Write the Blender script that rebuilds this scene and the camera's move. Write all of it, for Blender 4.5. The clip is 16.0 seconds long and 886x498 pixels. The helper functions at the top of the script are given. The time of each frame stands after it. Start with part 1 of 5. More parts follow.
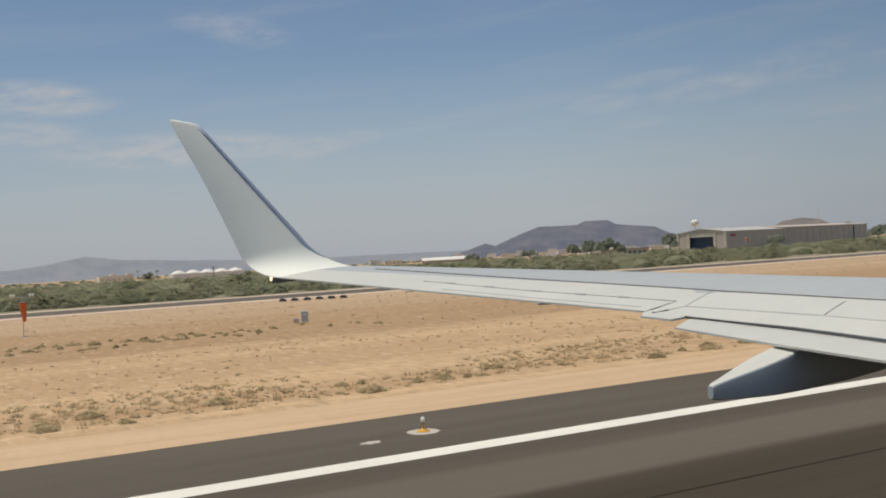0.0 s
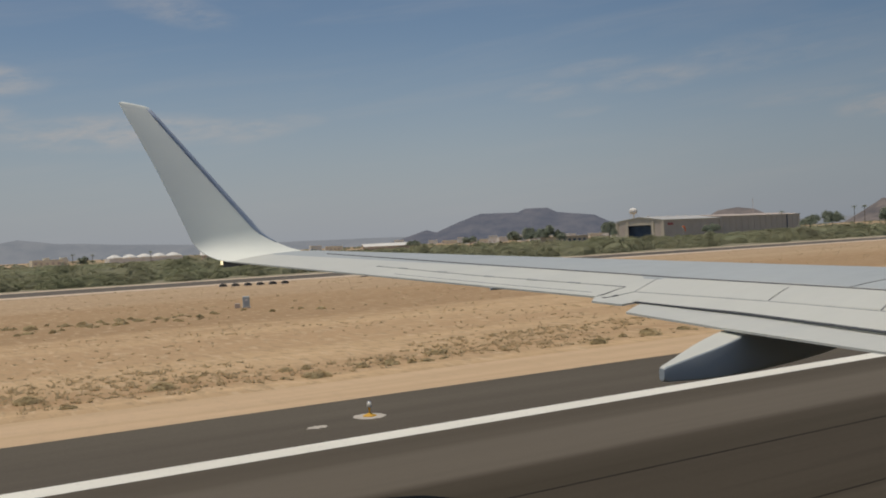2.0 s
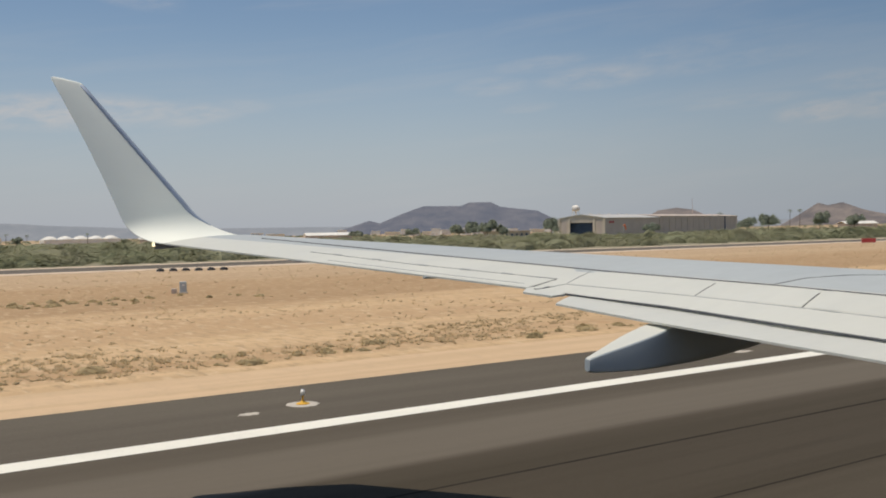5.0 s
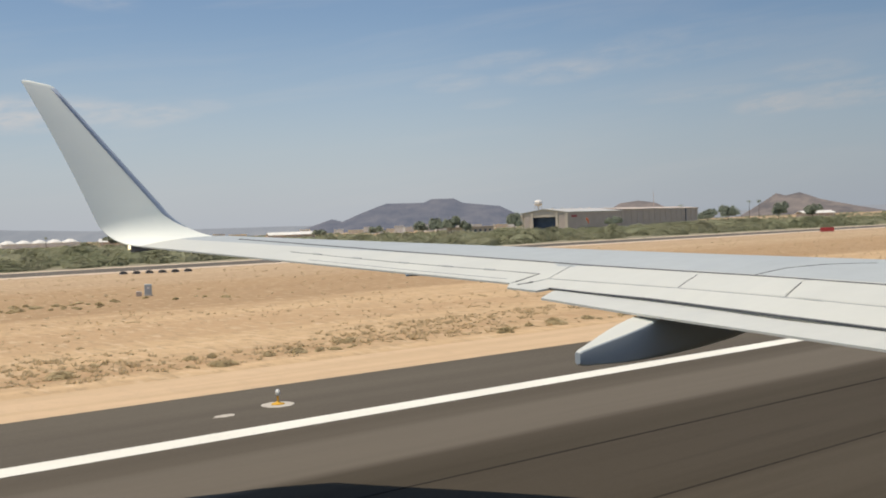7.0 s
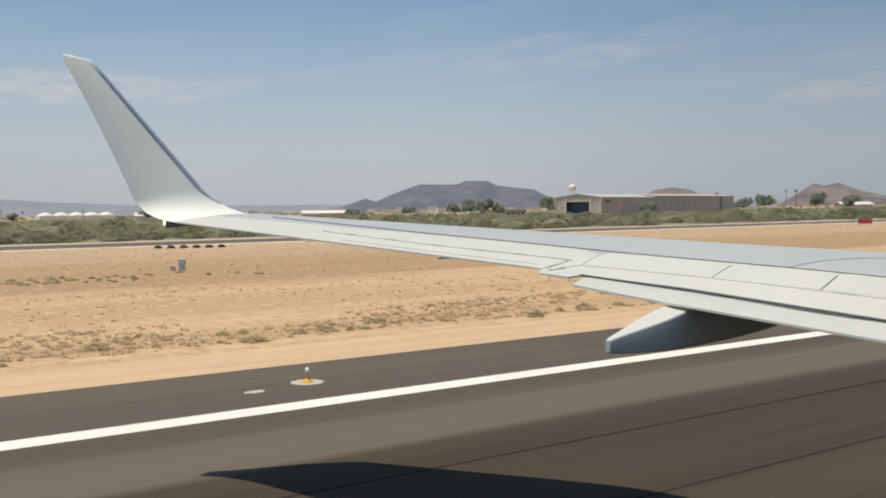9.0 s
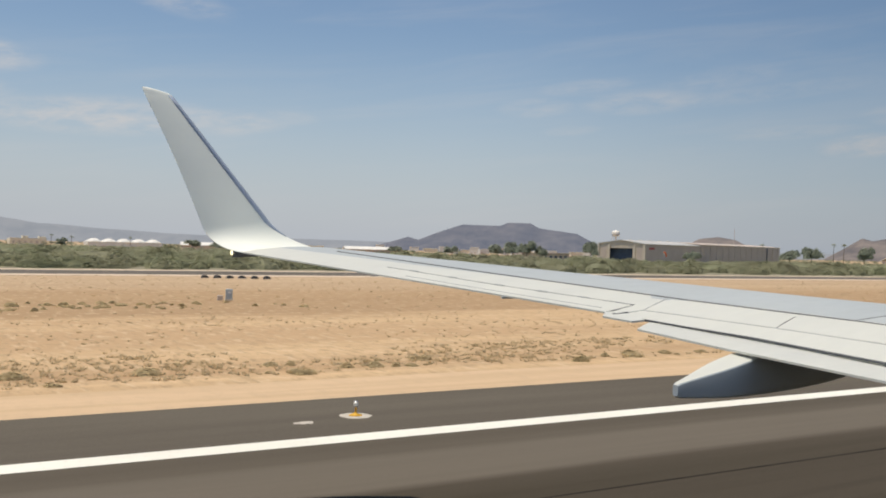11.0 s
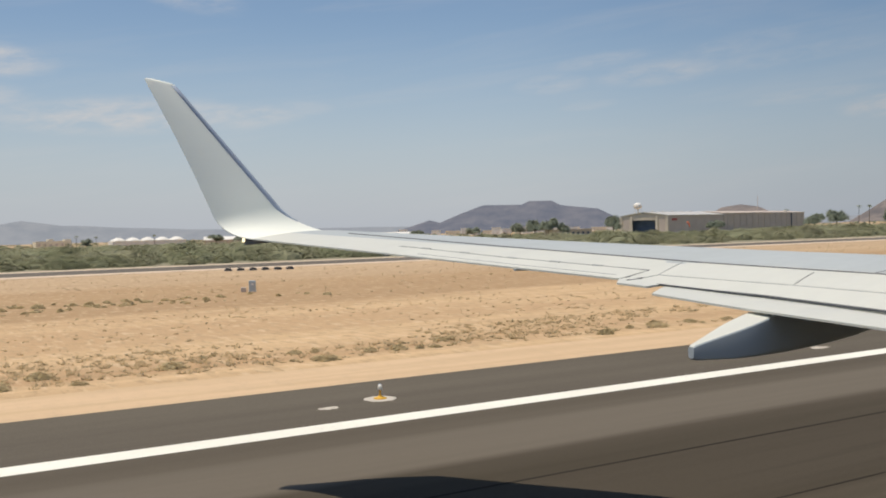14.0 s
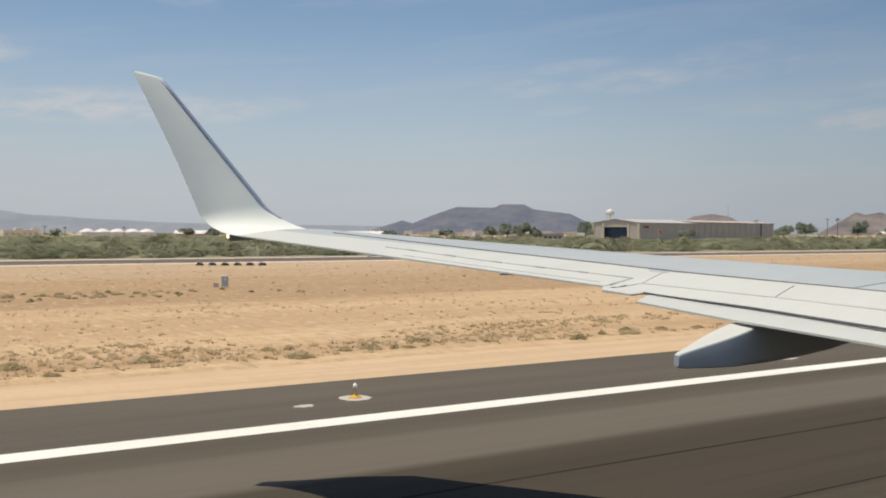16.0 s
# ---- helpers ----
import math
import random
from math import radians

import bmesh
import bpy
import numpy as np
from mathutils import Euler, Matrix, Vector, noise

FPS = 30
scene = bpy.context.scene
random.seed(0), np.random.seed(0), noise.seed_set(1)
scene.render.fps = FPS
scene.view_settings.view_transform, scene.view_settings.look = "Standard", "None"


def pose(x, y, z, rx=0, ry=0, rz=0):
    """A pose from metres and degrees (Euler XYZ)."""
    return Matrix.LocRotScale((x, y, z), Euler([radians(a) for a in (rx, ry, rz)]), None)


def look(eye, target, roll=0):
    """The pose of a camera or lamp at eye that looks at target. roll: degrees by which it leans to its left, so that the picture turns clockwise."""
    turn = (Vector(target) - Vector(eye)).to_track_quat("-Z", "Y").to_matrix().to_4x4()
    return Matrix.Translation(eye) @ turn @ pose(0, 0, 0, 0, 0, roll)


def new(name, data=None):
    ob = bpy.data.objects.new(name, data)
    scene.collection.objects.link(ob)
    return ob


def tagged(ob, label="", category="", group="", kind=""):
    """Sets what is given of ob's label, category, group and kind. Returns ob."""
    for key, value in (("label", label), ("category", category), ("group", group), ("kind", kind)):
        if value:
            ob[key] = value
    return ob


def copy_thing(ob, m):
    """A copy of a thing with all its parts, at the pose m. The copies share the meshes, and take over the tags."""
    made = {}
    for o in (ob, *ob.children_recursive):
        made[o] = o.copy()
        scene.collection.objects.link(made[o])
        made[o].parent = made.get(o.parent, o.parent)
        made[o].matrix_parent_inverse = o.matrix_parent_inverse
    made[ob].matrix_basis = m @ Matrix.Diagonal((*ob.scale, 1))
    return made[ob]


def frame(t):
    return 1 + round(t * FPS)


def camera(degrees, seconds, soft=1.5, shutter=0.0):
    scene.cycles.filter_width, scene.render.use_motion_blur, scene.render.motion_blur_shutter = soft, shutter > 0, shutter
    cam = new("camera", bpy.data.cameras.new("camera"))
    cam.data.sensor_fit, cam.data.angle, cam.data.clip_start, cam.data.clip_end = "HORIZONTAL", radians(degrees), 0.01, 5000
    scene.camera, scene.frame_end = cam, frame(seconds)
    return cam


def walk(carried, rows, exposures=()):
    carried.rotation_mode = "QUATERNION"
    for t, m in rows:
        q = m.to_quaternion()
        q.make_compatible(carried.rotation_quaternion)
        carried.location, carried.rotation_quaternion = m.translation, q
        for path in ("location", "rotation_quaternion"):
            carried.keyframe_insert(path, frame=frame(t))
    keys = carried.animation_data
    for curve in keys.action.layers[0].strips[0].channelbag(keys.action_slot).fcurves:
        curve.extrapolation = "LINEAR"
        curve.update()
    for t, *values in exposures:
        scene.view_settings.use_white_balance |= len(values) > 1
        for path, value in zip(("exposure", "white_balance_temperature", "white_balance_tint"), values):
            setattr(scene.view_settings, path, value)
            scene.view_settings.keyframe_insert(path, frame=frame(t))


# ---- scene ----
# ---- camera: a window seat behind the port wing; x is forward, y outboard ----
cam = camera(47.3, 16.0, soft=1.9)
ROWS = [
    (0.0, 0.337, 0.027, 4.355, -28.71, 0.23, 3.16),
    (0.5, 0.321, 0.014, 4.366, -26.45, -0.54, 3.14),
    (1.0, 0.254, 0.002, 4.347, -29.06, -0.31, 2.00),
    (1.5, 0.204, -0.034, 4.394, -29.69, 1.52, 2.28),
    (2.0, 0.123, -0.025, 4.351, -32.01, -0.71, 2.72),
    (2.5, 0.079, -0.060, 4.385, -31.67, 0.04, 3.12),
    (3.0, 0.105, -0.059, 4.412, -31.84, 2.98, 4.26),
    (3.5, 0.124, -0.020, 4.341, -33.30, 1.28, 3.31),
    (4.0, 0.109, -0.054, 4.344, -33.07, -0.13, 1.07),
    (4.5, 0.162, -0.027, 4.279, -33.04, -1.12, 0.20),
    (5.0, 0.225, -0.052, 4.300, -35.24, -1.26, 0.97),
    (5.2, 0.267, -0.019, 4.298, -36.52, -1.24, 1.89),
    (7.3, -0.037, 0.024, 4.315, -37.52, -1.58, 1.96),
    (7.5, -0.054, 0.012, 4.316, -38.18, -1.54, 1.41),
    (8.0, 0.004, 0.016, 4.303, -37.38, -2.07, 0.50),
    (8.2, 0.023, 0.012, 4.307, -37.16, -2.20, 0.89),
    (10.3, -0.143, 0.070, 4.343, -30.85, -2.33, -1.52),
    (10.5, -0.262, -0.006, 4.331, -29.98, -1.26, -1.06),
    (11.0, -0.381, -0.030, 4.320, -33.11, -0.24, -1.59),
    (11.5, -0.393, -0.051, 4.340, -32.83, 0.13, -1.24),
    (12.0, -0.205, 0.008, 4.273, -34.51, -0.25, -1.76),
    (12.5, -0.029, 0.013, 4.229, -33.18, -1.29, -1.76),
    (13.0, 0.019, 0.023, 4.242, -30.91, -2.97, 1.04),
    (13.5, -0.144, -0.043, 4.277, -30.39, -1.60, 2.58),
    (14.0, -0.174, 0.012, 4.233, -31.83, -1.24, 1.40),
    (14.5, -0.297, 0.027, 4.260, -33.22, -1.61, 0.73),
    (15.0, -0.412, -0.066, 4.259, -33.31, -1.53, 0.37),
    (15.5, -0.374, -0.009, 4.263, -33.60, -1.78, -0.17),
    (16.0, -0.402, -0.002, 4.258, -33.43, -1.20, -0.34),
]
EXPOSURES = [(t, e, 6860, 10) for t, e in ((0.0, -0.22), (0.5, -0.2), (1.0, -0.37), (1.5, -0.6), (2.0, -0.57), (2.5, -0.5), (3.0, -0.42), (3.5, -0.36), (4.0, -0.36), (4.5, -0.28), (5.0, -0.16), (7.5, 0.03), (16.0, 0.05))]


def seat_view(x, y, z, yaw, pitch, roll):
    return pose(x, y, z, 0, 0, yaw) @ pose(0, 0, 0, pitch) @ pose(0, 0, 0, 0, roll) @ pose(0, 0, 0, 90)


walk(cam, [(r[0], seat_view(*r[1:])) for r in ROWS], EXPOSURES)

# ---- sky and sun ----
TO_SUN = Vector((-0.28, 0.06, 1.0)).normalized()
SUN_ELEVATION = math.asin(TO_SUN.z)
SUN_ROTATION = math.atan2(TO_SUN.x, TO_SUN.y)
world = bpy.data.worlds.new("sky")
scene.world = world
world.use_nodes = True
wt = world.node_tree
wt.nodes.clear()


def wnode(kind, **values):
    n = wt.nodes.new(kind)
    for k, v in values.items():
        n.inputs[k].default_value = v
    return n


w_out = wnode("ShaderNodeOutputWorld")
w_bg = wnode("ShaderNodeBackground", Strength=0.098)
w_sky = wt.nodes.new("ShaderNodeTexSky")
w_sky.sky_type = "NISHITA"
w_sky.sun_disc = False
w_sky.sun_elevation, w_sky.sun_rotation = SUN_ELEVATION, SUN_ROTATION
w_sky.air_density, w_sky.dust_density, w_sky.ozone_density = 1.0, 0.6, 1.2
link = wt.links.new
w_co = wt.nodes.new("ShaderNodeTexCoord")
w_sep = wt.nodes.new("ShaderNodeSeparateXYZ")
link(w_co.outputs["Generated"], w_sep.inputs[0])


def wmath(kind, a, b):
    n = wt.nodes.new("ShaderNodeMath")
    n.operation = kind
    for i, v in enumerate((a, b)):
        if isinstance(v, (int, float)):
            n.inputs[i].default_value = v
        else:
            link(v, n.inputs[i])
    return n.outputs[0]


# bearing from straight outboard and height over the horizon, in degrees
w_az = wmath("MULTIPLY", wmath("ARCTAN2", w_sep.outputs[0], w_sep.outputs[1]), math.degrees(1))
w_el = wmath("MULTIPLY", wmath("ARCSINE", w_sep.outputs[2], 0.0), math.degrees(1))


def sky_noise(across, up, lean, detail, rough, distortion, z):
    """Noise over the sky, drawn out along streaks that climb by lean degrees a degree."""
    joined = wt.nodes.new("ShaderNodeCombineXYZ")
    link(wmath("MULTIPLY", w_az, across), joined.inputs[0])
    link(wmath("MULTIPLY", wmath("SUBTRACT", w_el, wmath("MULTIPLY", w_az, lean)), up), joined.inputs[1])
    joined.inputs[2].default_value = z
    n = wnode("ShaderNodeTexNoise", Scale=1.0, Detail=detail, Roughness=rough, Distortion=distortion)
    link(joined.outputs[0], n.inputs["Vector"])
    return n.outputs[0]


def soft(value, low, high, top=1.0):
    n = wt.nodes.new("ShaderNodeMapRange")
    n.interpolation_type = "SMOOTHSTEP"
    n.inputs["From Min"].default_value, n.inputs["From Max"].default_value = low, high
    n.inputs["To Max"].default_value = top
    link(value, n.inputs["Value"])
    return n.outputs[0]


# thin cirrus in wind-drawn banks: bearing, height, half width, half height, climb, amount
CIRRUS = [(7.2, 9.2, 3.6, 0.9, -0.05, 1.0), (6.6, 7.4, 3.0, 0.7, 0.0, 0.85), (14.2, 6.4, 6.4, 0.95, 0.02, 1.0), (20.2, 6.4, 3.8, 0.7, 0.02, 0.75), (23.9, 6.8, 1.8, 0.4, 0.0, 0.4),
          (38.2, 7.8, 2.0, 0.5, 0.05, 0.45), (40.9, 9.0, 2.4, 0.4, 0.10, 0.4), (44.2, 8.2, 3.4, 0.65, 0.06, 0.55), (48.2, 9.4, 3.4, 0.6, 0.16, 0.3), (50.5, 8.6, 5.5, 0.45, 0.10, 0.3),
          (40.2, 6.6, 1.5, 0.3, 0.08, 0.3), (51.8, 6.5, 3.6, 0.35, 0.06, 0.4), (55.7, 5.8, 2.2, 0.6, 0.05, 0.95), (59.4, 6.0, 3.2, 0.7, 0.05, 0.85), (57.8, 7.3, 2.2, 0.55, 0.0, 0.5), (17.6, 12.9, 3.2, 0.8, -0.2, 0.5),
          (-25, 12, 14, 2.5, 0.0, 0.6), (95, 15, 16, 3, 0.0, 0.6), (-170, 18, 25, 4, 0.0, 0.6)]
cover = 0.0
for az, el, wide, tall, climb, amount in CIRRUS:
    da = wmath("SUBTRACT", w_az, float(az))
    de = wmath("SUBTRACT", wmath("SUBTRACT", w_el, float(el)), wmath("MULTIPLY", da, climb))
    far = wmath("ADD", wmath("POWER", wmath("ABSOLUTE", wmath("DIVIDE", da, float(wide)), 0.0), 2.0), wmath("POWER", wmath("ABSOLUTE", wmath("DIVIDE", de, float(tall)), 0.0), 2.0))
    cover = wmath("MAXIMUM", cover, soft(far, 1.7, 0.0, amount))
streaks = soft(sky_noise(0.32, 1.3, 0.07, 5.0, 0.55, 0.3, 2.0), 0.30, 0.74)
wisps = soft(sky_noise(0.9, 2.8, 0.10, 5.0, 0.6, 0.5, 7.0), 0.28, 0.80)
veil = wmath("MULTIPLY", soft(sky_noise(0.06, 0.55, 0.10, 6.0, 0.6, 0.4, 4.0), 0.42, 0.75), 0.14)
w_amt = wmath("ADD", wmath("MULTIPLY", wmath("MULTIPLY", cover, wmath("ADD", wmath("MULTIPLY", streaks, 0.70), wmath("MULTIPLY", wisps, 0.50))), 0.72), veil)
# bright dust haze that thickens towards the horizon
w_low = wt.nodes.new("ShaderNodeMapRange")
w_low.interpolation_type = "SMOOTHSTEP"
w_low.inputs["From Min"].default_value, w_low.inputs["From Max"].default_value = -0.02, 0.215
w_low.inputs["To Min"].default_value, w_low.inputs["To Max"].default_value = 0.85, 0.0
w_haze = wt.nodes.new("ShaderNodeMix")
w_haze.data_type = "RGBA"
w_haze.inputs["B"].default_value = (4.5, 5.0, 5.95, 1)
w_mix = wt.nodes.new("ShaderNodeMix")
w_mix.data_type = "RGBA"
w_mix.inputs["B"].default_value = (5.9, 5.9, 6.1, 1)
link(w_amt, w_mix.inputs["Factor"])
link(w_sep.outputs[2], w_low.inputs["Value"])
link(w_low.outputs[0], w_haze.inputs["Factor"])
w_blue = wt.nodes.new("ShaderNodeMix")
w_blue.data_type, w_blue.blend_type = "RGBA", "MULTIPLY"
w_blue.inputs["Factor"].default_value = 1.0
w_blue.inputs["B"].default_value = (0.895, 0.953, 1.02, 1)
link(w_sky.outputs[0], w_blue.inputs["A"])
link(w_blue.outputs["Result"], w_haze.inputs["A"])
link(w_haze.outputs["Result"], w_mix.inputs["A"])
# a lens vignette put into the sky: darker ahead, slightly darker behind
w_vignette = wt.nodes.new("ShaderNodeMix")
w_vignette.data_type, w_vignette.blend_type = "RGBA", "MULTIPLY"
w_vignette.inputs["B"].default_value = (0.74, 0.77, 0.80, 1)
link(wmath("ADD", soft(w_sep.outputs[0], 0.52, 0.95), soft(w_sep.outputs[0], 0.35, -0.25, 0.2)), w_vignette.inputs["Factor"])
link(w_mix.outputs["Result"], w_vignette.inputs["A"])
link(w_vignette.outputs["Result"], w_bg.inputs["Color"])
link(w_bg.outputs[0], w_out.inputs[0])

sun_data = bpy.data.lights.new("sun", "SUN")
sun_data.energy, sun_data.angle, sun_data.color = 3.6, radians(0.55), (1.0, 0.93, 0.82)
sun = new("sun", sun_data)
sun.matrix_world = look(TO_SUN * 60, (0, 0, 0))


# ---- materials ----
def material(name, rough=0.8, metal=0.0, spec=0.5):
    m = bpy.data.materials.new(name)
    m.use_nodes = True
    b = m.node_tree.nodes["Principled BSDF"]
    b.inputs["Roughness"].default_value, b.inputs["Metallic"].default_value = rough, metal
    b.inputs["Specular IOR Level"].default_value = spec
    return m, m.node_tree, b


def add_noise(nt, scale, detail=5, rough=0.6, stretch=None, offset=(0, 0, 0), source="Object", distortion=0.0):
    co = nt.nodes.new("ShaderNodeTexCoord")
    mp = nt.nodes.new("ShaderNodeMapping")
    mp.inputs["Scale"].default_value = stretch or (1, 1, 1)
    mp.inputs["Location"].default_value = offset
    n = nt.nodes.new("ShaderNodeTexNoise")
    n.inputs["Scale"].default_value, n.inputs["Detail"].default_value, n.inputs["Roughness"].default_value = scale, detail, rough
    n.inputs["Distortion"].default_value = distortion
    nt.links.new(co.outputs[source], mp.inputs["Vector"])
    nt.links.new(mp.outputs[0], n.inputs["Vector"])
    return n.outputs[0]


def ramp(nt, value, stops):
    r = nt.nodes.new("ShaderNodeValToRGB")
    e = r.color_ramp.elements
    while len(e) < len(stops):
        e.new(0.5)
    for el, (p, c) in zip(e, stops):
        el.position, el.color = p, (*c, 1) if len(c) == 3 else c
    nt.links.new(value, r.inputs[0])
    return r.outputs[0]


def mix(nt, fac, a, b, mode="MIX"):
    m = nt.nodes.new("ShaderNodeMix")
    m.data_type, m.blend_type = "RGBA", mode
    for sock, v in ((m.inputs["Factor"], fac), (m.inputs["A"], a), (m.inputs["B"], b)):
        if isinstance(v, (int, float)):
            sock.default_value = v
        elif isinstance(v, tuple):
            sock.default_value = (*v, 1)
        else:
            nt.links.new(v, sock)
    return m.outputs["Result"]


def bump(nt, b, height, strength, distance):
    n = nt.nodes.new("ShaderNodeBump")
    n.inputs["Strength"].default_value, n.inputs["Distance"].default_value = strength, distance
    nt.links.new(height, n.inputs["Height"])
    nt.links.new(n.outputs[0], b.inputs["Normal"])


GREYS = [(0.32, (0, 0, 0)), (0.68, (1, 1, 1))]


def plain(name, low, high, scale=1.5, rough=0.75, metal=0.0, relief=0.0, stretch=None):
    """Two close tones mixed by a broad and a fine noise."""
    m, nt, b = material(name, rough, metal)
    broad = ramp(nt, add_noise(nt, scale, 4, stretch=stretch), GREYS)
    fine = add_noise(nt, scale * 14, 3, stretch=stretch)
    c = mix(nt, broad, low, high)
    c = mix(nt, 0.25, c, mix(nt, fine, low, high))
    nt.links.new(c, b.inputs["Base Color"])
    if relief:
        bump(nt, b, fine, 0.6, relief)
    return m


def wing_paint(name, base, dark, rough=0.38):
    m, nt, b = material(name, rough, 0.0, 0.5)
    streak = ramp(nt, add_noise(nt, 1.2, 6, 0.62, stretch=(0.35, 2.2, 1)), [(0.35, (0, 0, 0)), (0.8, (1, 1, 1))])
    fleck = ramp(nt, add_noise(nt, 30, 3, stretch=(0.4, 1, 1)), [(0.55, (0, 0, 0)), (0.75, (1, 1, 1))])
    c = mix(nt, streak, base, dark)
    half = mix(nt, 0.12, c, mix(nt, fleck, base, dark))
    nt.links.new(half, b.inputs["Base Color"])
    r = ramp(nt, add_noise(nt, 3, 4), [(0.3, (rough - 0.06,) * 3), (0.7, (rough + 0.1,) * 3)])
    nt.links.new(r, b.inputs["Roughness"])
    return m


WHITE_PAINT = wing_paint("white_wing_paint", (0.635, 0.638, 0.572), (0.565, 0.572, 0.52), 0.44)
GREY_PAINT = wing_paint("grey_wing_paint", (0.45, 0.482, 0.478), (0.40, 0.432, 0.432), 0.5)
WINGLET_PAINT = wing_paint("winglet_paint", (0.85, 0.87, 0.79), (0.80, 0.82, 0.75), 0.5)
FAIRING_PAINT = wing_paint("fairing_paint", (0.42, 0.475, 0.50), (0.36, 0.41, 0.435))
BLUE_PAINT = plain("blue_stripe_paint", (0.31, 0.37, 0.48), (0.36, 0.42, 0.52), rough=0.7)
GAP = plain("dark_gap", (0.05, 0.055, 0.06), (0.09, 0.095, 0.10), rough=0.9)
SEAM = plain("dark_seam", (0.13, 0.137, 0.14), (0.19, 0.195, 0.20), rough=0.9)
FAINT_SEAM = plain("faint_seam", (0.32, 0.33, 0.33), (0.40, 0.41, 0.41), rough=0.8)
METAL = plain("bare_metal", (0.45, 0.45, 0.45), (0.6, 0.6, 0.6), rough=0.35, metal=1.0)
RUBBER = plain("rubber", (0.02, 0.02, 0.02), (0.04, 0.04, 0.04), rough=0.85)
LAMP_LIT = plain("lit_lamp_glass", (0.75, 0.63, 0.40), (0.85, 0.7, 0.45), rough=0.15)
LAMP_LIT.node_tree.nodes["Principled BSDF"].inputs["Emission Color"].default_value = (1.0, 0.84, 0.55, 1)
LAMP_LIT.node_tree.nodes["Principled BSDF"].inputs["Emission Strength"].default_value = 2.0
LAMP_GLASS = plain("lamp_glass", (0.75, 0.73, 0.66), (0.85, 0.8, 0.7), rough=0.15)


def asphalt_material(name, low, high, streak_tone, streak_amount, with_tracks=False):
    m, nt, b = material(name, 0.95, 0, 0.12)
    patch = ramp(nt, add_noise(nt, 0.12, 5, 0.55, stretch=(0.25, 1, 1)), GREYS)
    grit = ramp(nt, add_noise(nt, 22, 4, 0.7), GREYS)
    c = mix(nt, patch, low, high)
    c = mix(nt, 0.22, c, mix(nt, grit, tuple(v * 0.6 for v in low), tuple(v * 1.35 for v in high)))
    lanes = ramp(nt, add_noise(nt, 0.55, 5, 0.6, stretch=(0.025, 1, 1), offset=(3, 1.7, 0)), [(0.42, (0, 0, 0)), (0.66, (1, 1, 1))])
    scaled = nt.nodes.new("ShaderNodeMath")
    scaled.operation = "MULTIPLY"
    scaled.inputs[1].default_value = streak_amount
    nt.links.new(lanes, scaled.inputs[0])
    c = mix(nt, scaled.outputs[0], c, streak_tone)
    if with_tracks:
        hair = ramp(nt, add_noise(nt, 1.6, 3, 0.5, stretch=(0.03, 1, 1), offset=(0, 4.2, 0)), [(0.60, (0, 0, 0)), (0.68, (1, 1, 1))])
        s2 = nt.nodes.new("ShaderNodeMath")
        s2.operation = "MULTIPLY"
        s2.inputs[1].default_value = 0.35
        nt.links.new(hair, s2.inputs[0])
        c = mix(nt, s2.outputs[0], c, tuple(v * 0.55 for v in low))
    scuff = ramp(nt, add_noise(nt, 0.7, 7, 0.75, stretch=(0.3, 1, 1), offset=(11, 3, 0)), [(0.64, (0, 0, 0)), (0.78, (1, 1, 1))])
    c = mix(nt, mix(nt, 0.4, (0, 0, 0), scuff), c, (0.24, 0.215, 0.185))
    if with_tracks:
        # lanes laid in separate pours: a dark edge lane, a paler lane, then lanes browned by tyre rubber
        co = nt.nodes.new("ShaderNodeTexCoord")
        sep = nt.nodes.new("ShaderNodeSeparateXYZ")
        nt.links.new(co.outputs["Object"], sep.inputs[0])
        wave = nt.nodes.new("ShaderNodeMath")
        wave.operation = "MULTIPLY_ADD"
        wave.inputs[1].default_value = 0.5
        nt.links.new(add_noise(nt, 0.5, 4, stretch=(0.10, 1, 1)), wave.inputs[0])
        nt.links.new(sep.outputs[1], wave.inputs[2])
        unit = nt.nodes.new("ShaderNodeMapRange")
        unit.inputs["From Min"].default_value, unit.inputs["From Max"].default_value = 0.25, 20.25
        nt.links.new(wave.outputs[0], unit.inputs["Value"])
        dark, mid = (0.031, 0.025, 0.017), (0.045, 0.037, 0.026)
        pale, edge = (0.145, 0.126, 0.101), (0.095, 0.081, 0.063)
        tone = ramp(nt, unit.outputs[0], [(0.0, mid), (0.50, mid), (0.535, dark), (0.66, dark), (0.70, mid), (0.752, mid), (0.775, pale), (0.872, pale), (0.895, edge), (1.0, edge)])
        c = mix(nt, 0.68, c, tone)
    nt.links.new(c, b.inputs["Base Color"])
    bump(nt, b, grit, 0.4, 0.004)
    return m


RUNWAY = asphalt_material("runway_asphalt", (0.120, 0.098, 0.072), (0.165, 0.140, 0.106), (0.074, 0.061, 0.041), 0.85, True)
SHOULDER = asphalt_material("shoulder_asphalt", (0.108, 0.092, 0.071), (0.136, 0.118, 0.092), (0.080, 0.069, 0.057), 0.4)
TAXI = asphalt_material("taxiway_asphalt", (0.125, 0.11, 0.09), (0.172, 0.153, 0.13), (0.09, 0.08, 0.068), 0.5)


JOINT = plain("joint_sealant", (0.02, 0.017, 0.014), (0.04, 0.035, 0.028), scale=1.2, rough=1.0, stretch=(0.2, 1, 1))
JOINT.node_tree.nodes["Principled BSDF"].inputs["Specular IOR Level"].default_value = 0.05


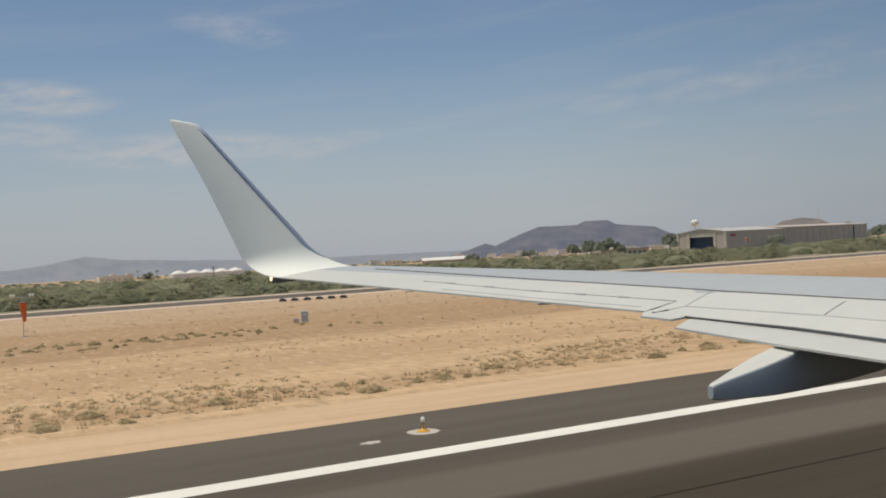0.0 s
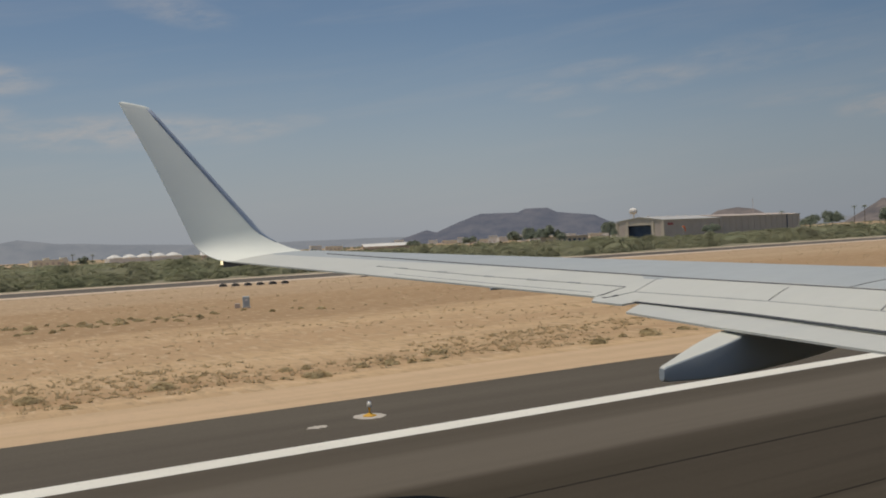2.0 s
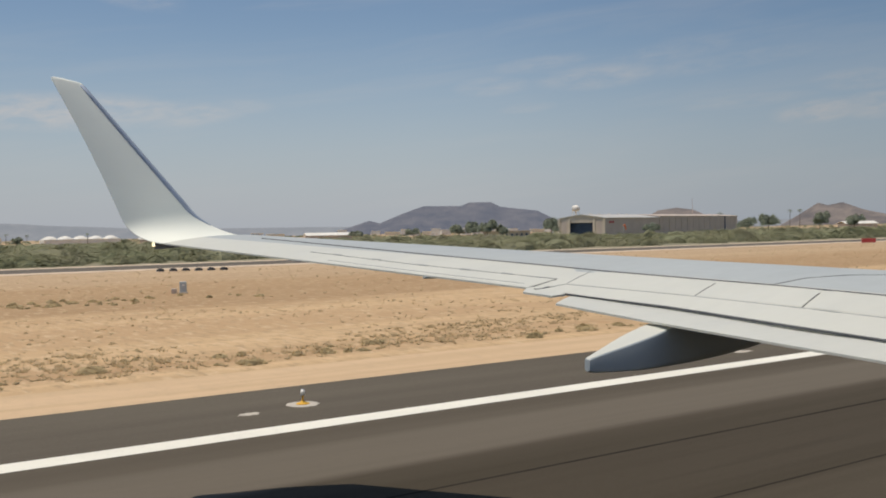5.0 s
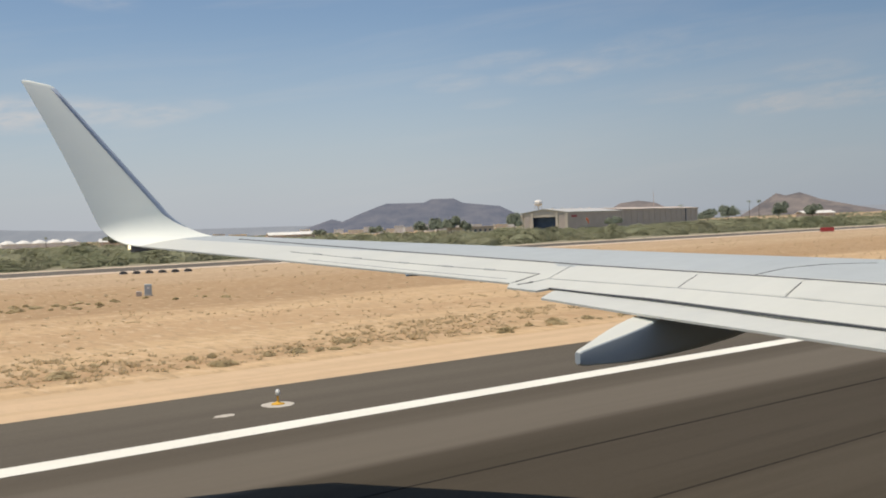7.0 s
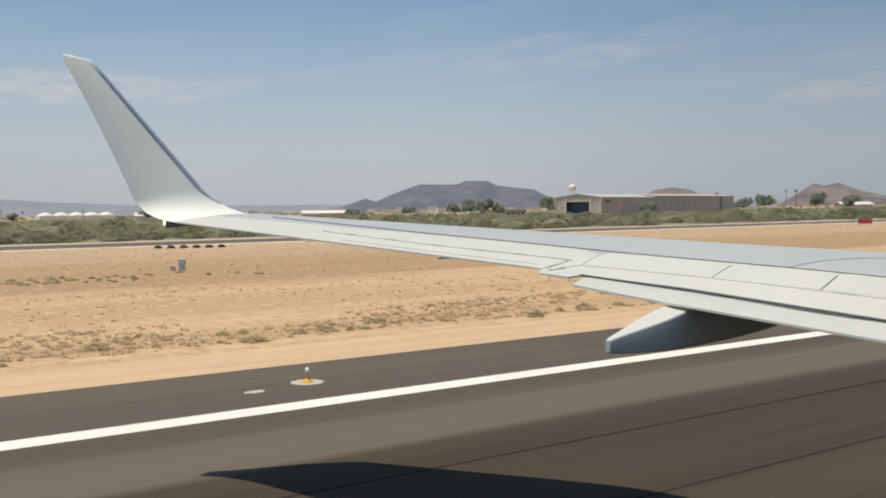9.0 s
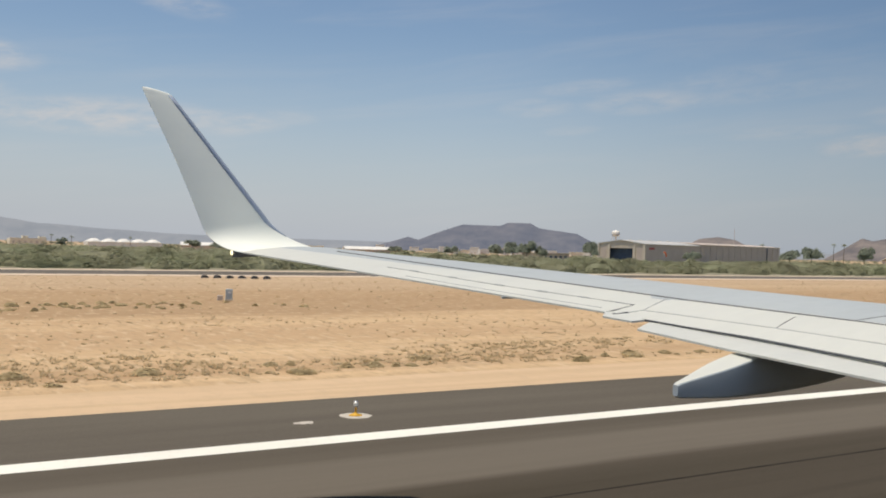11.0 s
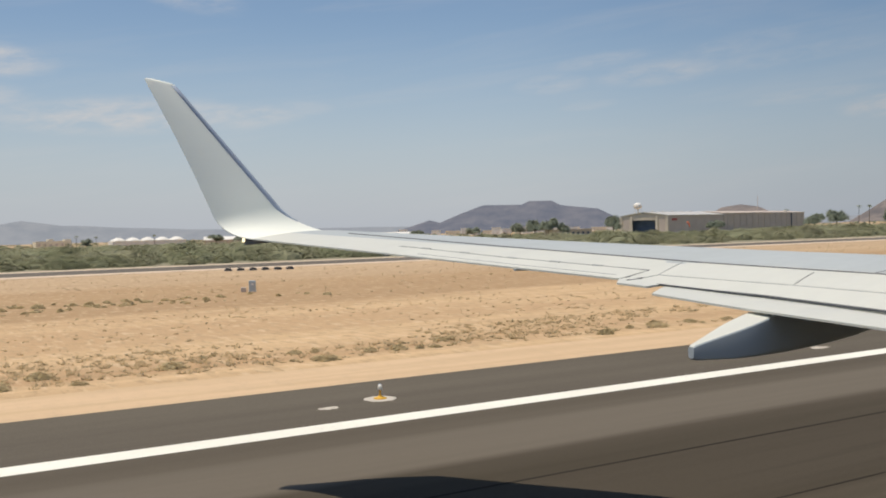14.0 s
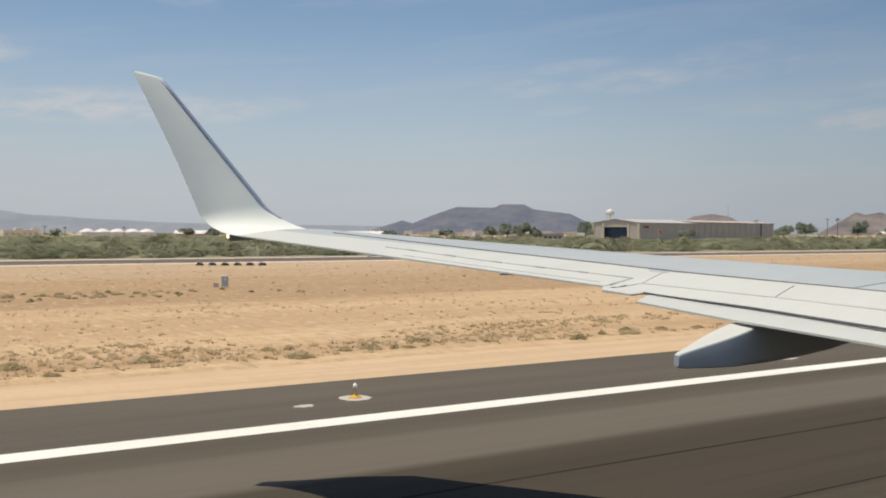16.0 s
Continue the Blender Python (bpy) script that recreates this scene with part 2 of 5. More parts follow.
def sand_material():
    m, nt, b = material("desert_sand", 0.95, 0, 0.2)
    bands = ramp(nt, add_noise(nt, 0.13, 6, 0.6, stretch=(0.07, 1, 1), distortion=0.3), [(0.41, (0, 0, 0)), (0.59, (1, 1, 1))])
    wisps = ramp(nt, add_noise(nt, 0.75, 5, 0.62, stretch=(0.05, 1, 1), offset=(2, 5, 0), distortion=0.5), [(0.40, (0, 0, 0)), (0.66, (1, 1, 1))])
    blotch = ramp(nt, add_noise(nt, 0.35, 6, 0.66, stretch=(0.45, 1, 1), offset=(7, 2, 0)), [(0.42, (0, 0, 0)), (0.72, (1, 1, 1))])
    litter = ramp(nt, add_noise(nt, 2.3, 6, 0.72, stretch=(0.7, 0.32, 1)), [(0.52, (0, 0, 0)), (0.70, (1, 1, 1))])
    grit = add_noise(nt, 14, 4, 0.7)
    # broad belts along the runway: bare sand, brown grassed soil, then pale stony ground by the taxiway
    co = nt.nodes.new("ShaderNodeTexCoord")
    sep = nt.nodes.new("ShaderNodeSeparateXYZ")
    nt.links.new(co.outputs["Object"], sep.inputs[0])
    warp = nt.nodes.new("ShaderNodeMath")
    warp.operation = "MULTIPLY_ADD"
    warp.inputs[1].default_value = 26.0
    nt.links.new(add_noise(nt, 0.05, 6, 0.62, stretch=(0.16, 1, 1), offset=(4, 9, 0)), warp.inputs[0])
    nt.links.new(sep.outputs[1], warp.inputs[2])
    unit = nt.nodes.new("ShaderNodeMapRange")
    unit.inputs["From Min"].default_value, unit.inputs["From Max"].default_value = 38.0, 138.0
    nt.links.new(warp.outputs[0], unit.inputs["Value"])
    belt = ramp(nt, unit.outputs[0], [(0.0, (0.60, 0.42, 0.24)), (0.26, (0.58, 0.40, 0.23)), (0.30, (0.31, 0.192, 0.098)), (0.52, (0.34, 0.215, 0.112)), (0.60, (0.42, 0.302, 0.192)), (0.86, (0.455, 0.338, 0.228)), (1.0, (0.41, 0.30, 0.193))])
    amount = ramp(nt, unit.outputs[0], [(0.06, (0, 0, 0)), (0.16, (0.3, 0.3, 0.3)), (0.26, (0.3, 0.3, 0.3)), (0.31, (0.85, 0.85, 0.85)), (0.5, (0.8, 0.8, 0.8)), (0.6, (0.7, 0.7, 0.7)), (1.0, (0.65, 0.65, 0.65))])
    c = mix(nt, bands, (0.425, 0.268, 0.142), (0.655, 0.458, 0.262))
    c = mix(nt, mix(nt, 0.5, (0, 0, 0), blotch), c, (0.43, 0.295, 0.17))
    c = mix(nt, mix(nt, 0.45, (0, 0, 0), wisps), c, (0.40, 0.265, 0.15))
    c = mix(nt, mix(nt, 0.5, (0, 0, 0), litter), c, (0.37, 0.265, 0.150))
    c = mix(nt, amount, c, belt)
    stubble = ramp(nt, add_noise(nt, 3.4, 4, 0.6, stretch=(1, 0.28, 1), offset=(1, 8, 0)), [(0.53, (0, 0, 0)), (0.62, (1, 1, 1))])
    crest = ramp(nt, add_noise(nt, 2.6, 4, 0.6, stretch=(0.9, 0.26, 1), offset=(6, 3, 0)), [(0.54, (0, 0, 0)), (0.64, (1, 1, 1))])
    c = mix(nt, mix(nt, 0.45, (0, 0, 0), crest), c, (0.70, 0.54, 0.36))
    c = mix(nt, mix(nt, 0.6, (0, 0, 0), stubble), c, (0.33, 0.24, 0.135))
    c = mix(nt, 0.18, c, mix(nt, grit, (0.38, 0.25, 0.14), (0.70, 0.54, 0.35)))
    nt.links.new(c, b.inputs["Base Color"])
    bump(nt, b, litter, 0.5, 0.06)
    return m


SAND = sand_material()


def verge_material():
    m, nt, b = material("graded_verge_sand", 0.95, 0, 0.2)
    drag = ramp(nt, add_noise(nt, 0.9, 6, 0.65, stretch=(0.05, 1, 1), distortion=0.3), GREYS)
    spill = ramp(nt, add_noise(nt, 3.0, 6, 0.7, stretch=(0.6, 0.35, 1), offset=(5, 1, 0)), [(0.48, (0, 0, 0)), (0.7, (1, 1, 1))])
    grit = add_noise(nt, 25, 4, 0.7)
    c = mix(nt, drag, (0.52, 0.36, 0.21), (0.645, 0.46, 0.285))
    c = mix(nt, mix(nt, 0.4, (0, 0, 0), spill), c, (0.43, 0.31, 0.20))
    c = mix(nt, 0.2, c, mix(nt, grit, (0.40, 0.29, 0.18), (0.70, 0.56, 0.40)))
    nt.links.new(c, b.inputs["Base Color"])
    bump(nt, b, spill, 0.4, 0.03)
    return m


VERGE = verge_material()


PALE_GRAVEL = plain("pale_gravel", (0.55, 0.43, 0.31), (0.68, 0.55, 0.41), scale=0.6, rough=0.95, relief=0.02, stretch=(0.3, 1, 1))


def line_material():
    m, nt, b = material("white_marking_paint", 0.7)
    worn = ramp(nt, add_noise(nt, 9, 5, 0.7), [(0.30, (0, 0, 0)), (0.42, (1, 1, 1))])
    soil = ramp(nt, add_noise(nt, 0.7, 4, stretch=(0.3, 1, 1)), GREYS)
    c = mix(nt, soil, (0.76, 0.735, 0.64), (0.86, 0.835, 0.73))
    nt.links.new(mix(nt, worn, (0.60, 0.575, 0.51), c), b.inputs["Base Color"])
    return m


MARKING = line_material()


def leaf_material(name, a, bcol, dry, through_light=0.35, patch=0.18):
    m, nt, b = material(name, 0.85, 0, 0.15)
    geo = nt.nodes.new("ShaderNodeNewGeometry")
    c = ramp(nt, geo.outputs["Random Per Island"], [(0.0, a), (0.55, bcol), (1.0, dry)])
    broad = ramp(nt, add_noise(nt, patch, 3), GREYS)
    c = mix(nt, broad, mix(nt, 0.45, c, a), mix(nt, 0.6, c, dry))
    nt.links.new(c, b.inputs["Base Color"])
    tr = nt.nodes.new("ShaderNodeBsdfTranslucent")
    nt.links.new(c, tr.inputs["Color"])
    mx = nt.nodes.new("ShaderNodeMixShader")
    mx.inputs[0].default_value = through_light
    nt.links.new(b.outputs[0], mx.inputs[1])
    nt.links.new(tr.outputs[0], mx.inputs[2])
    nt.links.new(mx.outputs[0], nt.nodes["Material Output"].inputs["Surface"])
    return m


# brush and tree tones are lifted and greyed: distance haze put into the colour
BRUSH = leaf_material("brush_leaves", (0.265, 0.29, 0.17), (0.31, 0.325, 0.2), (0.385, 0.36, 0.25), 0.3, 0.06)
TREE_LEAF = leaf_material("tree_leaves", (0.235, 0.275, 0.205), (0.29, 0.325, 0.245), (0.35, 0.37, 0.285), 0.25)
DRY_TUFT = leaf_material("dry_tuft_blades", (0.42, 0.335, 0.20), (0.50, 0.40, 0.245), (0.58, 0.46, 0.29), 0.5, 0.5)
GREEN_TUFT = leaf_material("weed_leaves", (0.45, 0.37, 0.235), (0.51, 0.41, 0.26), (0.57, 0.45, 0.29), 0.45, 0.8)
BUSH_LEAF = leaf_material("grey_bush_leaves", (0.44, 0.36, 0.20), (0.52, 0.42, 0.245), (0.60, 0.48, 0.29), 0.3, 0.8)
SCRUB_SOIL = plain("scrub_litter_soil", (0.21, 0.20, 0.125), (0.28, 0.25, 0.165), scale=0.06, rough=0.95, relief=0.05, stretch=(0.3, 1, 1))
BARK = plain("bark", (0.10, 0.075, 0.05), (0.16, 0.12, 0.08), scale=6)
# beige, sheet and interior tones are lightened to imitate distance haze
BEIGE = plain("beige_wall", (0.56, 0.48, 0.38), (0.65, 0.57, 0.46), scale=0.25, relief=0.02)
CREAM = plain("cream_render", (0.70, 0.63, 0.49), (0.80, 0.73, 0.58), scale=0.3)
SHEET = plain("weathered_sheet_wall", (0.48, 0.40, 0.34), (0.56, 0.475, 0.41), scale=0.2, relief=0.03)
ROOF = plain("pale_metal_roof", (0.50, 0.48, 0.44), (0.60, 0.58, 0.54), scale=0.15, rough=0.5)
WHITE_WALL = plain("white_wall", (0.66, 0.64, 0.58), (0.80, 0.78, 0.73), scale=0.3)
DARK_INSIDE = plain("dark_blue_interior", (0.05, 0.075, 0.125), (0.085, 0.12, 0.18), scale=0.4)
ORANGE = plain("orange_cloth", (0.65, 0.13, 0.03), (0.75, 0.2, 0.06), scale=2)
CONCRETE = plain("pale_concrete", (0.46, 0.41, 0.34), (0.56, 0.51, 0.43), scale=2, relief=0.01)
YELLOW = plain("yellow_paint", (0.62, 0.33, 0.03), (0.74, 0.42, 0.05), scale=8)
SIGN_BLACK = plain("black_sign_face", (0.02, 0.02, 0.022), (0.04, 0.04, 0.042), scale=4, rough=0.5)
SIGN_RED = plain("red_sign_face", (0.33, 0.03, 0.035), (0.42, 0.05, 0.05), scale=4, rough=0.5)


def haze_glow_material(name, low, high, air, amount):
    """Distant rock that glows: the light of the hazy air in front is put into its emission."""
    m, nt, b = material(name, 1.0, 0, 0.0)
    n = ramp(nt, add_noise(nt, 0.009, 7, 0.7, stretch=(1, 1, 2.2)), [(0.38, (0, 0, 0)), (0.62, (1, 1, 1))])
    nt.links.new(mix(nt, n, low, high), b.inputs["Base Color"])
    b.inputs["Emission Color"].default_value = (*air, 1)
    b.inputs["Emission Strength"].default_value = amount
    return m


MESA_ROCK = haze_glow_material("mesa_rock", (0.035, 0.033, 0.036), (0.085, 0.074, 0.068), (0.345, 0.41, 0.56), 0.32)
HILL_ROCK = haze_glow_material("hill_rock", (0.06, 0.045, 0.038), (0.17, 0.13, 0.10), (0.40, 0.44, 0.52), 0.24)
FAR_ROCK = haze_glow_material("far_range_rock", (0.06, 0.06, 0.065), (0.10, 0.095, 0.095), (0.43, 0.485, 0.565), 0.52)


# ---- building helpers ----
def part(name, bm, mat, parent=None, label="", smooth=False, crease=None):
    me = bpy.data.meshes.new(name)
    bmesh.ops.recalc_face_normals(bm, faces=bm.faces)
    for f in bm.faces:
        f.smooth = smooth
    bm.to_mesh(me)
    bm.free()
    if crease:
        me.set_sharp_from_angle(angle=radians(crease))
    for mm in mat if isinstance(mat, (list, tuple)) else [mat]:
        me.materials.append(mm)
    ob = new(name, me)
    if parent:
        ob.parent = parent
    return tagged(ob, label)


def raw(name, verts, faces, mat, parent=None, smooth=False):
    me = bpy.data.meshes.new(name)
    me.from_pydata(verts, [], faces)
    if smooth:
        me.polygons.foreach_set("use_smooth", [True] * len(me.polygons))
    me.materials.append(mat)
    ob = new(name, me)
    if parent:
        ob.parent = parent
    return ob


def thing(name, at, label, category, group="", kind="", turn=0):
    e = new(name)
    e.empty_display_size = 0.3
    e.matrix_basis = pose(*at, 0, 0, turn)
    return tagged(e, label, category, group, kind)


def box(bm, x0, x1, y0, y1, z0, z1, bev=0.0):
    g = bmesh.ops.create_cube(bm, size=1.0, matrix=Matrix.LocRotScale(((x0 + x1) / 2, (y0 + y1) / 2, (z0 + z1) / 2), None, (x1 - x0, y1 - y0, z1 - z0)))
    if bev:
        es = list({e for v in g["verts"] for e in v.link_edges})
        bmesh.ops.bevel(bm, geom=es, offset=bev, segments=2, affect="EDGES", profile=0.5)
    return bm


def boxed(*a, **k):
    return box(bmesh.new(), *a, **k)


def tube(bm, a, b, r0, r1, n=10):
    a, b = Vector(a), Vector(b)
    m = Matrix.Translation((a + b) / 2) @ (b - a).to_track_quat("Z", "Y").to_matrix().to_4x4()
    bmesh.ops.create_cone(bm, cap_ends=True, segments=n, radius1=r0, radius2=r1, depth=(b - a).length, matrix=m)
    return bm


def loft(bm, rings, closed=True, caps=True):
    vs = [[bm.verts.new(p) for p in r] for r in rings]
    n = len(vs[0])
    for a, b in zip(vs, vs[1:]):
        for i in range(n if closed else n - 1):
            j = (i + 1) % n
            bm.faces.new((a[i], a[j], b[j], b[i]))
    if caps and closed:
        bm.faces.new(vs[0])
        bm.faces.new(vs[-1])
    return bm


def smooth_step(a, b, v):
    k = min(1.0, max(0.0, (v - a) / (b - a)))
    return k * k * (3 - 2 * k)


# ---- ground ----
LINE_Y, EDGE_Y = 19.6, 24.85


def ground_z(x, y):
    """Level along the runway, falling gently away beyond the far taxiway."""
    return -2.6 * smooth_step(140, 450, y) - 4.0 * smooth_step(450, 900, y) - 18.0 * smooth_step(900, 4300, y)


def build_ground():
    xs = [-4300, -2200, -1000, -400, -150, -60, -20, 0, 15, 30, 50, 80, 120, 180, 260, 400, 600, 900, 1400, 2200, 3200, 4300]
    ys = [-4300, -1500, -400, -100, -40, -24.0, LINE_Y - 0.5, EDGE_Y, 28, 32, 40, 55, 80, 106, 140, 170, 210, 260, 330, 400, 450, 520, 620, 760, 900, 1300, 1900, 2700, 3600, 4300]
    verts = [(x, y, ground_z(x, y)) for y in ys for x in xs]
    nx = len(xs)
    faces = [(j * nx + i, j * nx + i + 1, (j + 1) * nx + i + 1, (j + 1) * nx + i) for j in range(len(ys) - 1) for i in range(nx - 1)]
    g = raw("ground", verts, faces, SAND, smooth=True)
    tagged(g, "pale sandy desert ground with dry stubble and dusty streaks", "ground", kind="structure")


def strip(name, x0, x1, y0, y1, top, mat, label, category, thick=0.2):
    bm = bmesh.new()
    n = 40
    loft(bm, [[(x0 + (x1 - x0) * i / n, y0, top), (x0 + (x1 - x0) * i / n, y1, top), (x0 + (x1 - x0) * i / n, y1, top - thick), (x0 + (x1 - x0) * i / n, y0, top - thick)] for i in range(n + 1)])
    return tagged(part(name, bm, mat), label, category, kind="structure")


build_ground()
strip("runway", -900, 1500, -22.0, LINE_Y + 0.40, 0.020, RUNWAY, "worn brown-grey asphalt runway with dark rubber streaks", "runway")
strip("runway_shoulder", -900, 1500, LINE_Y + 0.40, EDGE_Y, 0.016, SHOULDER, "dark grey asphalt shoulder beside the runway", "runway shoulder")
strip("runway_edge_line", -900, 1500, LINE_Y - 0.37, LINE_Y + 0.37, 0.026, MARKING, "solid white painted runway edge line", "road marking", 0.004)
for joint_y, width in ((13.5, 0.07), (10.3, 0.05), (6.3, 0.05)):
    strip("paving_joint", -300, 700, joint_y - width / 2, joint_y + width / 2, 0.0225, JOINT, "dark sealed joint between two paving lanes of the runway", "joint", 0.003)
strip("verge", -900, 1500, EDGE_Y, EDGE_Y + 3.6, 0.008, VERGE, "smooth graded strip of pale sand beside the asphalt", "verge", 0.1)
strip("taxiway", -900, 1500, 115, 127, 0.03, TAXI, "grey asphalt taxiway running parallel to the runway", "taxiway")
strip("taxiway_verge", -900, 1500, 110.5, 115, 0.02, PALE_GRAVEL, "pale gravel strip along the near edge of the taxiway", "verge", 0.1)
strip("taxiway_verge", -900, 1500, 127, 131, 0.02, PALE_GRAVEL, "pale gravel edge of the far taxiway", "verge", 0.1)


def build_scrub_floor():
    """The leaf-littered soil under the scrub, following the fall of the ground."""
    xs = [-300 + 60 * i for i in range(41)]
    ys = [131.1, 134, 140, 155, 170, 190, 210, 235, 260, 295, 330, 365, 400, 425, 450]
    verts = [(x, y, ground_z(x, y) + 0.05 * smooth_step(131, 136, y)) for y in ys for x in xs]
    w = len(xs)
    faces = [(j * w + i, j * w + i + 1, (j + 1) * w + i + 1, (j + 1) * w + i) for j in range(len(ys) - 1) for i in range(w - 1)]
    tagged(raw("scrub_floor", verts, faces, SCRUB_SOIL, smooth=True), "olive-brown leaf-littered soil under the scrub", "ground", kind="structure")


build_scrub_floor()


# ---- the aircraft's wing ----
def wing_plane(y):
    return 4.150 + 0.075 * (y - 15.4)


def te_x(y):
    return 5.6 + 0.25 * (15.2 - y) if y > 8.3 else 7.325 + 0.115 * (8.3 - y)


def le_x(y):
    return 6.95 + 0.53 * (16.2 - y)


def wing_top(x, y):
    c = le_x(y) - te_x(y)
    u = min(1.0, max(0.0, (x - te_x(y)) / c))
    if u < 0.62:
        g = 1 - ((u - 0.62) / 0.62) ** 2
    else:
        g = math.sqrt(max(0.0, 1 - ((u - 0.62) / 0.38) ** 2))
    return wing_plane(y) + 0.056 * c * g


def wing_bottom(x, y):
    c = le_x(y) - te_x(y)
    u = min(1.0, max(0.0, (x - te_x(y)) / c))
    g = (u / 0.6) ** 1.3 if u < 0.6 else math.sqrt(max(0.0, 1 - ((u - 0.6) / 0.4) ** 2))
    return wing_plane(y) - 0.02 - 0.055 * c * g


SECTION = Vector((-0.94, -0.34))


def to_leading(x, y, skew):
    """The leading-edge point on the oblique section line through a trailing-edge point."""
    d = SECTION.lerp(Vector((-1, 0)), skew)
    k = (le_x(y) - x) / (-d.x - 0.53 * d.y)
    return x - d.x * k, y - d.y * k


aircraft = thing("aircraft", (0, 0, 0), "white passenger jet wing with an upswept winglet over the runway", "aircraft")
STATIONS = [(5.65, 15.0), (5.9, 14.0), (6.15, 13.0), (6.4, 12.0), (6.65, 11.0), (6.9, 10.0), (7.15, 9.0), (7.30, 8.40), (7.01, 8.12), (7.08, 7.74), (7.33, 7.81), (7.44, 7.2), (7.55, 6.60), (7.75, 4.65), (8.0, 2.4), (8.3, -0.4)]


def build_body():
    rings = []
    n = 28
    sections = [(ax + (bx - ax) * k / 6, ay + (by - ay) * k / 6) for (ax, ay), (bx, by) in zip(STATIONS, STATIONS[1:]) for k in range(6)] + STATIONS[-1:]
    for x, y in sections:
        lx, ly = to_leading(x, y, smooth_step(11.5, 15.0, y))
        ring = []
        for i in range(n + 1):
            v = 1 - (1 - i / n) ** 1.6
            px, py = x + (lx - x) * v, y + (ly - y) * v
            ring.append((px, py, wing_top(px, py)))
        for i in range(n, -1, -1):
            v = 1 - (1 - i / n) ** 1.6
            px, py = x + (lx - x) * v, y + (ly - y) * v
            ring.append((px, py, min(wing_bottom(px, py), wing_top(px, py) - 0.015)))
        rings.append(ring)
    bm = loft(bmesh.new(), rings)
    bm.faces.ensure_lookup_table()
    ring_size = 2 * (n + 1)
    for k in range((len(rings) - 1) * ring_size):
        if 6 <= k % ring_size < n + 12:
            bm.faces[k].material_index = 1
    part("wing_skin", bm, [WHITE_PAINT, GREY_PAINT], aircraft, "white painted wing skin with a grey forward part", True, 40)


def bez(a, b, c, t):
    return Vector(a) * (1 - t) ** 2 + Vector(b) * 2 * t * (1 - t) + Vector(c) * t * t


def build_winglet():
    """A blended winglet: both edges bend up from the wing tip, then run straight to a short top edge."""
    te = [(5.65, 15.0, wing_top(5.65, 15.0)), (5.42, 15.62, 4.16), (5.26, 15.68, 4.47), (4.35, 16.14, 6.685)]
    le_y = to_leading(5.65, 15.0, 1.0)
    le = [(le_y[0], 15.0, wing_plane(15.0) + 0.01), (6.67, 15.66, 4.18), (6.29, 15.70, 4.74), (4.85, 16.15, 6.60)]
    rings = []
    for i in range(27):
        if i <= 16:
            t = i / 16
            a, b = bez(*te[:3], t), bez(*le[:3], t)
        else:
            t = (i - 16) / 10
            a, b = Vector(te[2]).lerp(Vector(te[3]), t), Vector(le[2]).lerp(Vector(le[3]), t)
            a.x += 0.10 * math.sin(t * math.pi) * 0.35
        rise = smooth_step(0, 17, i)
        out = Vector((0, rise, -(1 - rise))).normalized()
        thick = 0.05 * (b - a).length
        ring = []
        for k in range(11):
            v = 1 - (1 - k / 10) ** 1.4
            hump = 0.42 * math.sin(math.pi * v ** 0.75)
            ring.append(a.lerp(b, v) - out * hump * thick * (1.0 if i > 1 else 1.6))
        for k in range(10, -1, -1):
            v = 1 - (1 - k / 10) ** 1.4
            hump = 0.9 * math.sin(math.pi * v ** 0.85) + 0.06
            ring.append(a.lerp(b, v) + out * (hump * thick + 0.006 + 0.11 * smooth_step(2, 14, i) * math.sin(math.pi * v) ** 0.7))
        rings.append(ring)
    span = (Vector(te[3]) - Vector(te[2])).normalized()
    middle = sum(rings[-1], Vector()) / len(rings[-1])
    cap = [[middle + (p - middle) * k + span * up for p in rings[-1]] for k, up in ((0.95, 0.022), (0.82, 0.040), (0.55, 0.052))]
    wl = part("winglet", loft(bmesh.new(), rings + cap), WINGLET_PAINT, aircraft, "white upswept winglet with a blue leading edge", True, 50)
    bands = []
    for i, ring in enumerate(rings):
        if i < 10:
            continue
        chord = ring[10] - ring[0]
        length, chord = chord.length, chord.normalized()
        width = 0.01 + 0.068 * smooth_step(9, 15, i)
        rise = smooth_step(0, 17, i)
        out = Vector((0, rise, -(1 - rise))).normalized()
        v = 1 - width / length
        inside = ring[0].lerp(ring[10], v) - out * 0.42 * math.sin(math.pi * v ** 0.75) * 0.05 * length
        outside = ring[0].lerp(ring[10], v) + out * (0.9 * math.sin(math.pi * v ** 0.85) + 0.06) * 0.05 * length
        bands.append([inside - out * 0.004, ring[10] - chord * width * 0.35 - out * 0.009, ring[10] + chord * 0.012, outside + out * 0.012])
    part("stripe", loft(bmesh.new(), bands), BLUE_PAINT, wl, "dark blue painted leading edge stripe", True)
    return wl


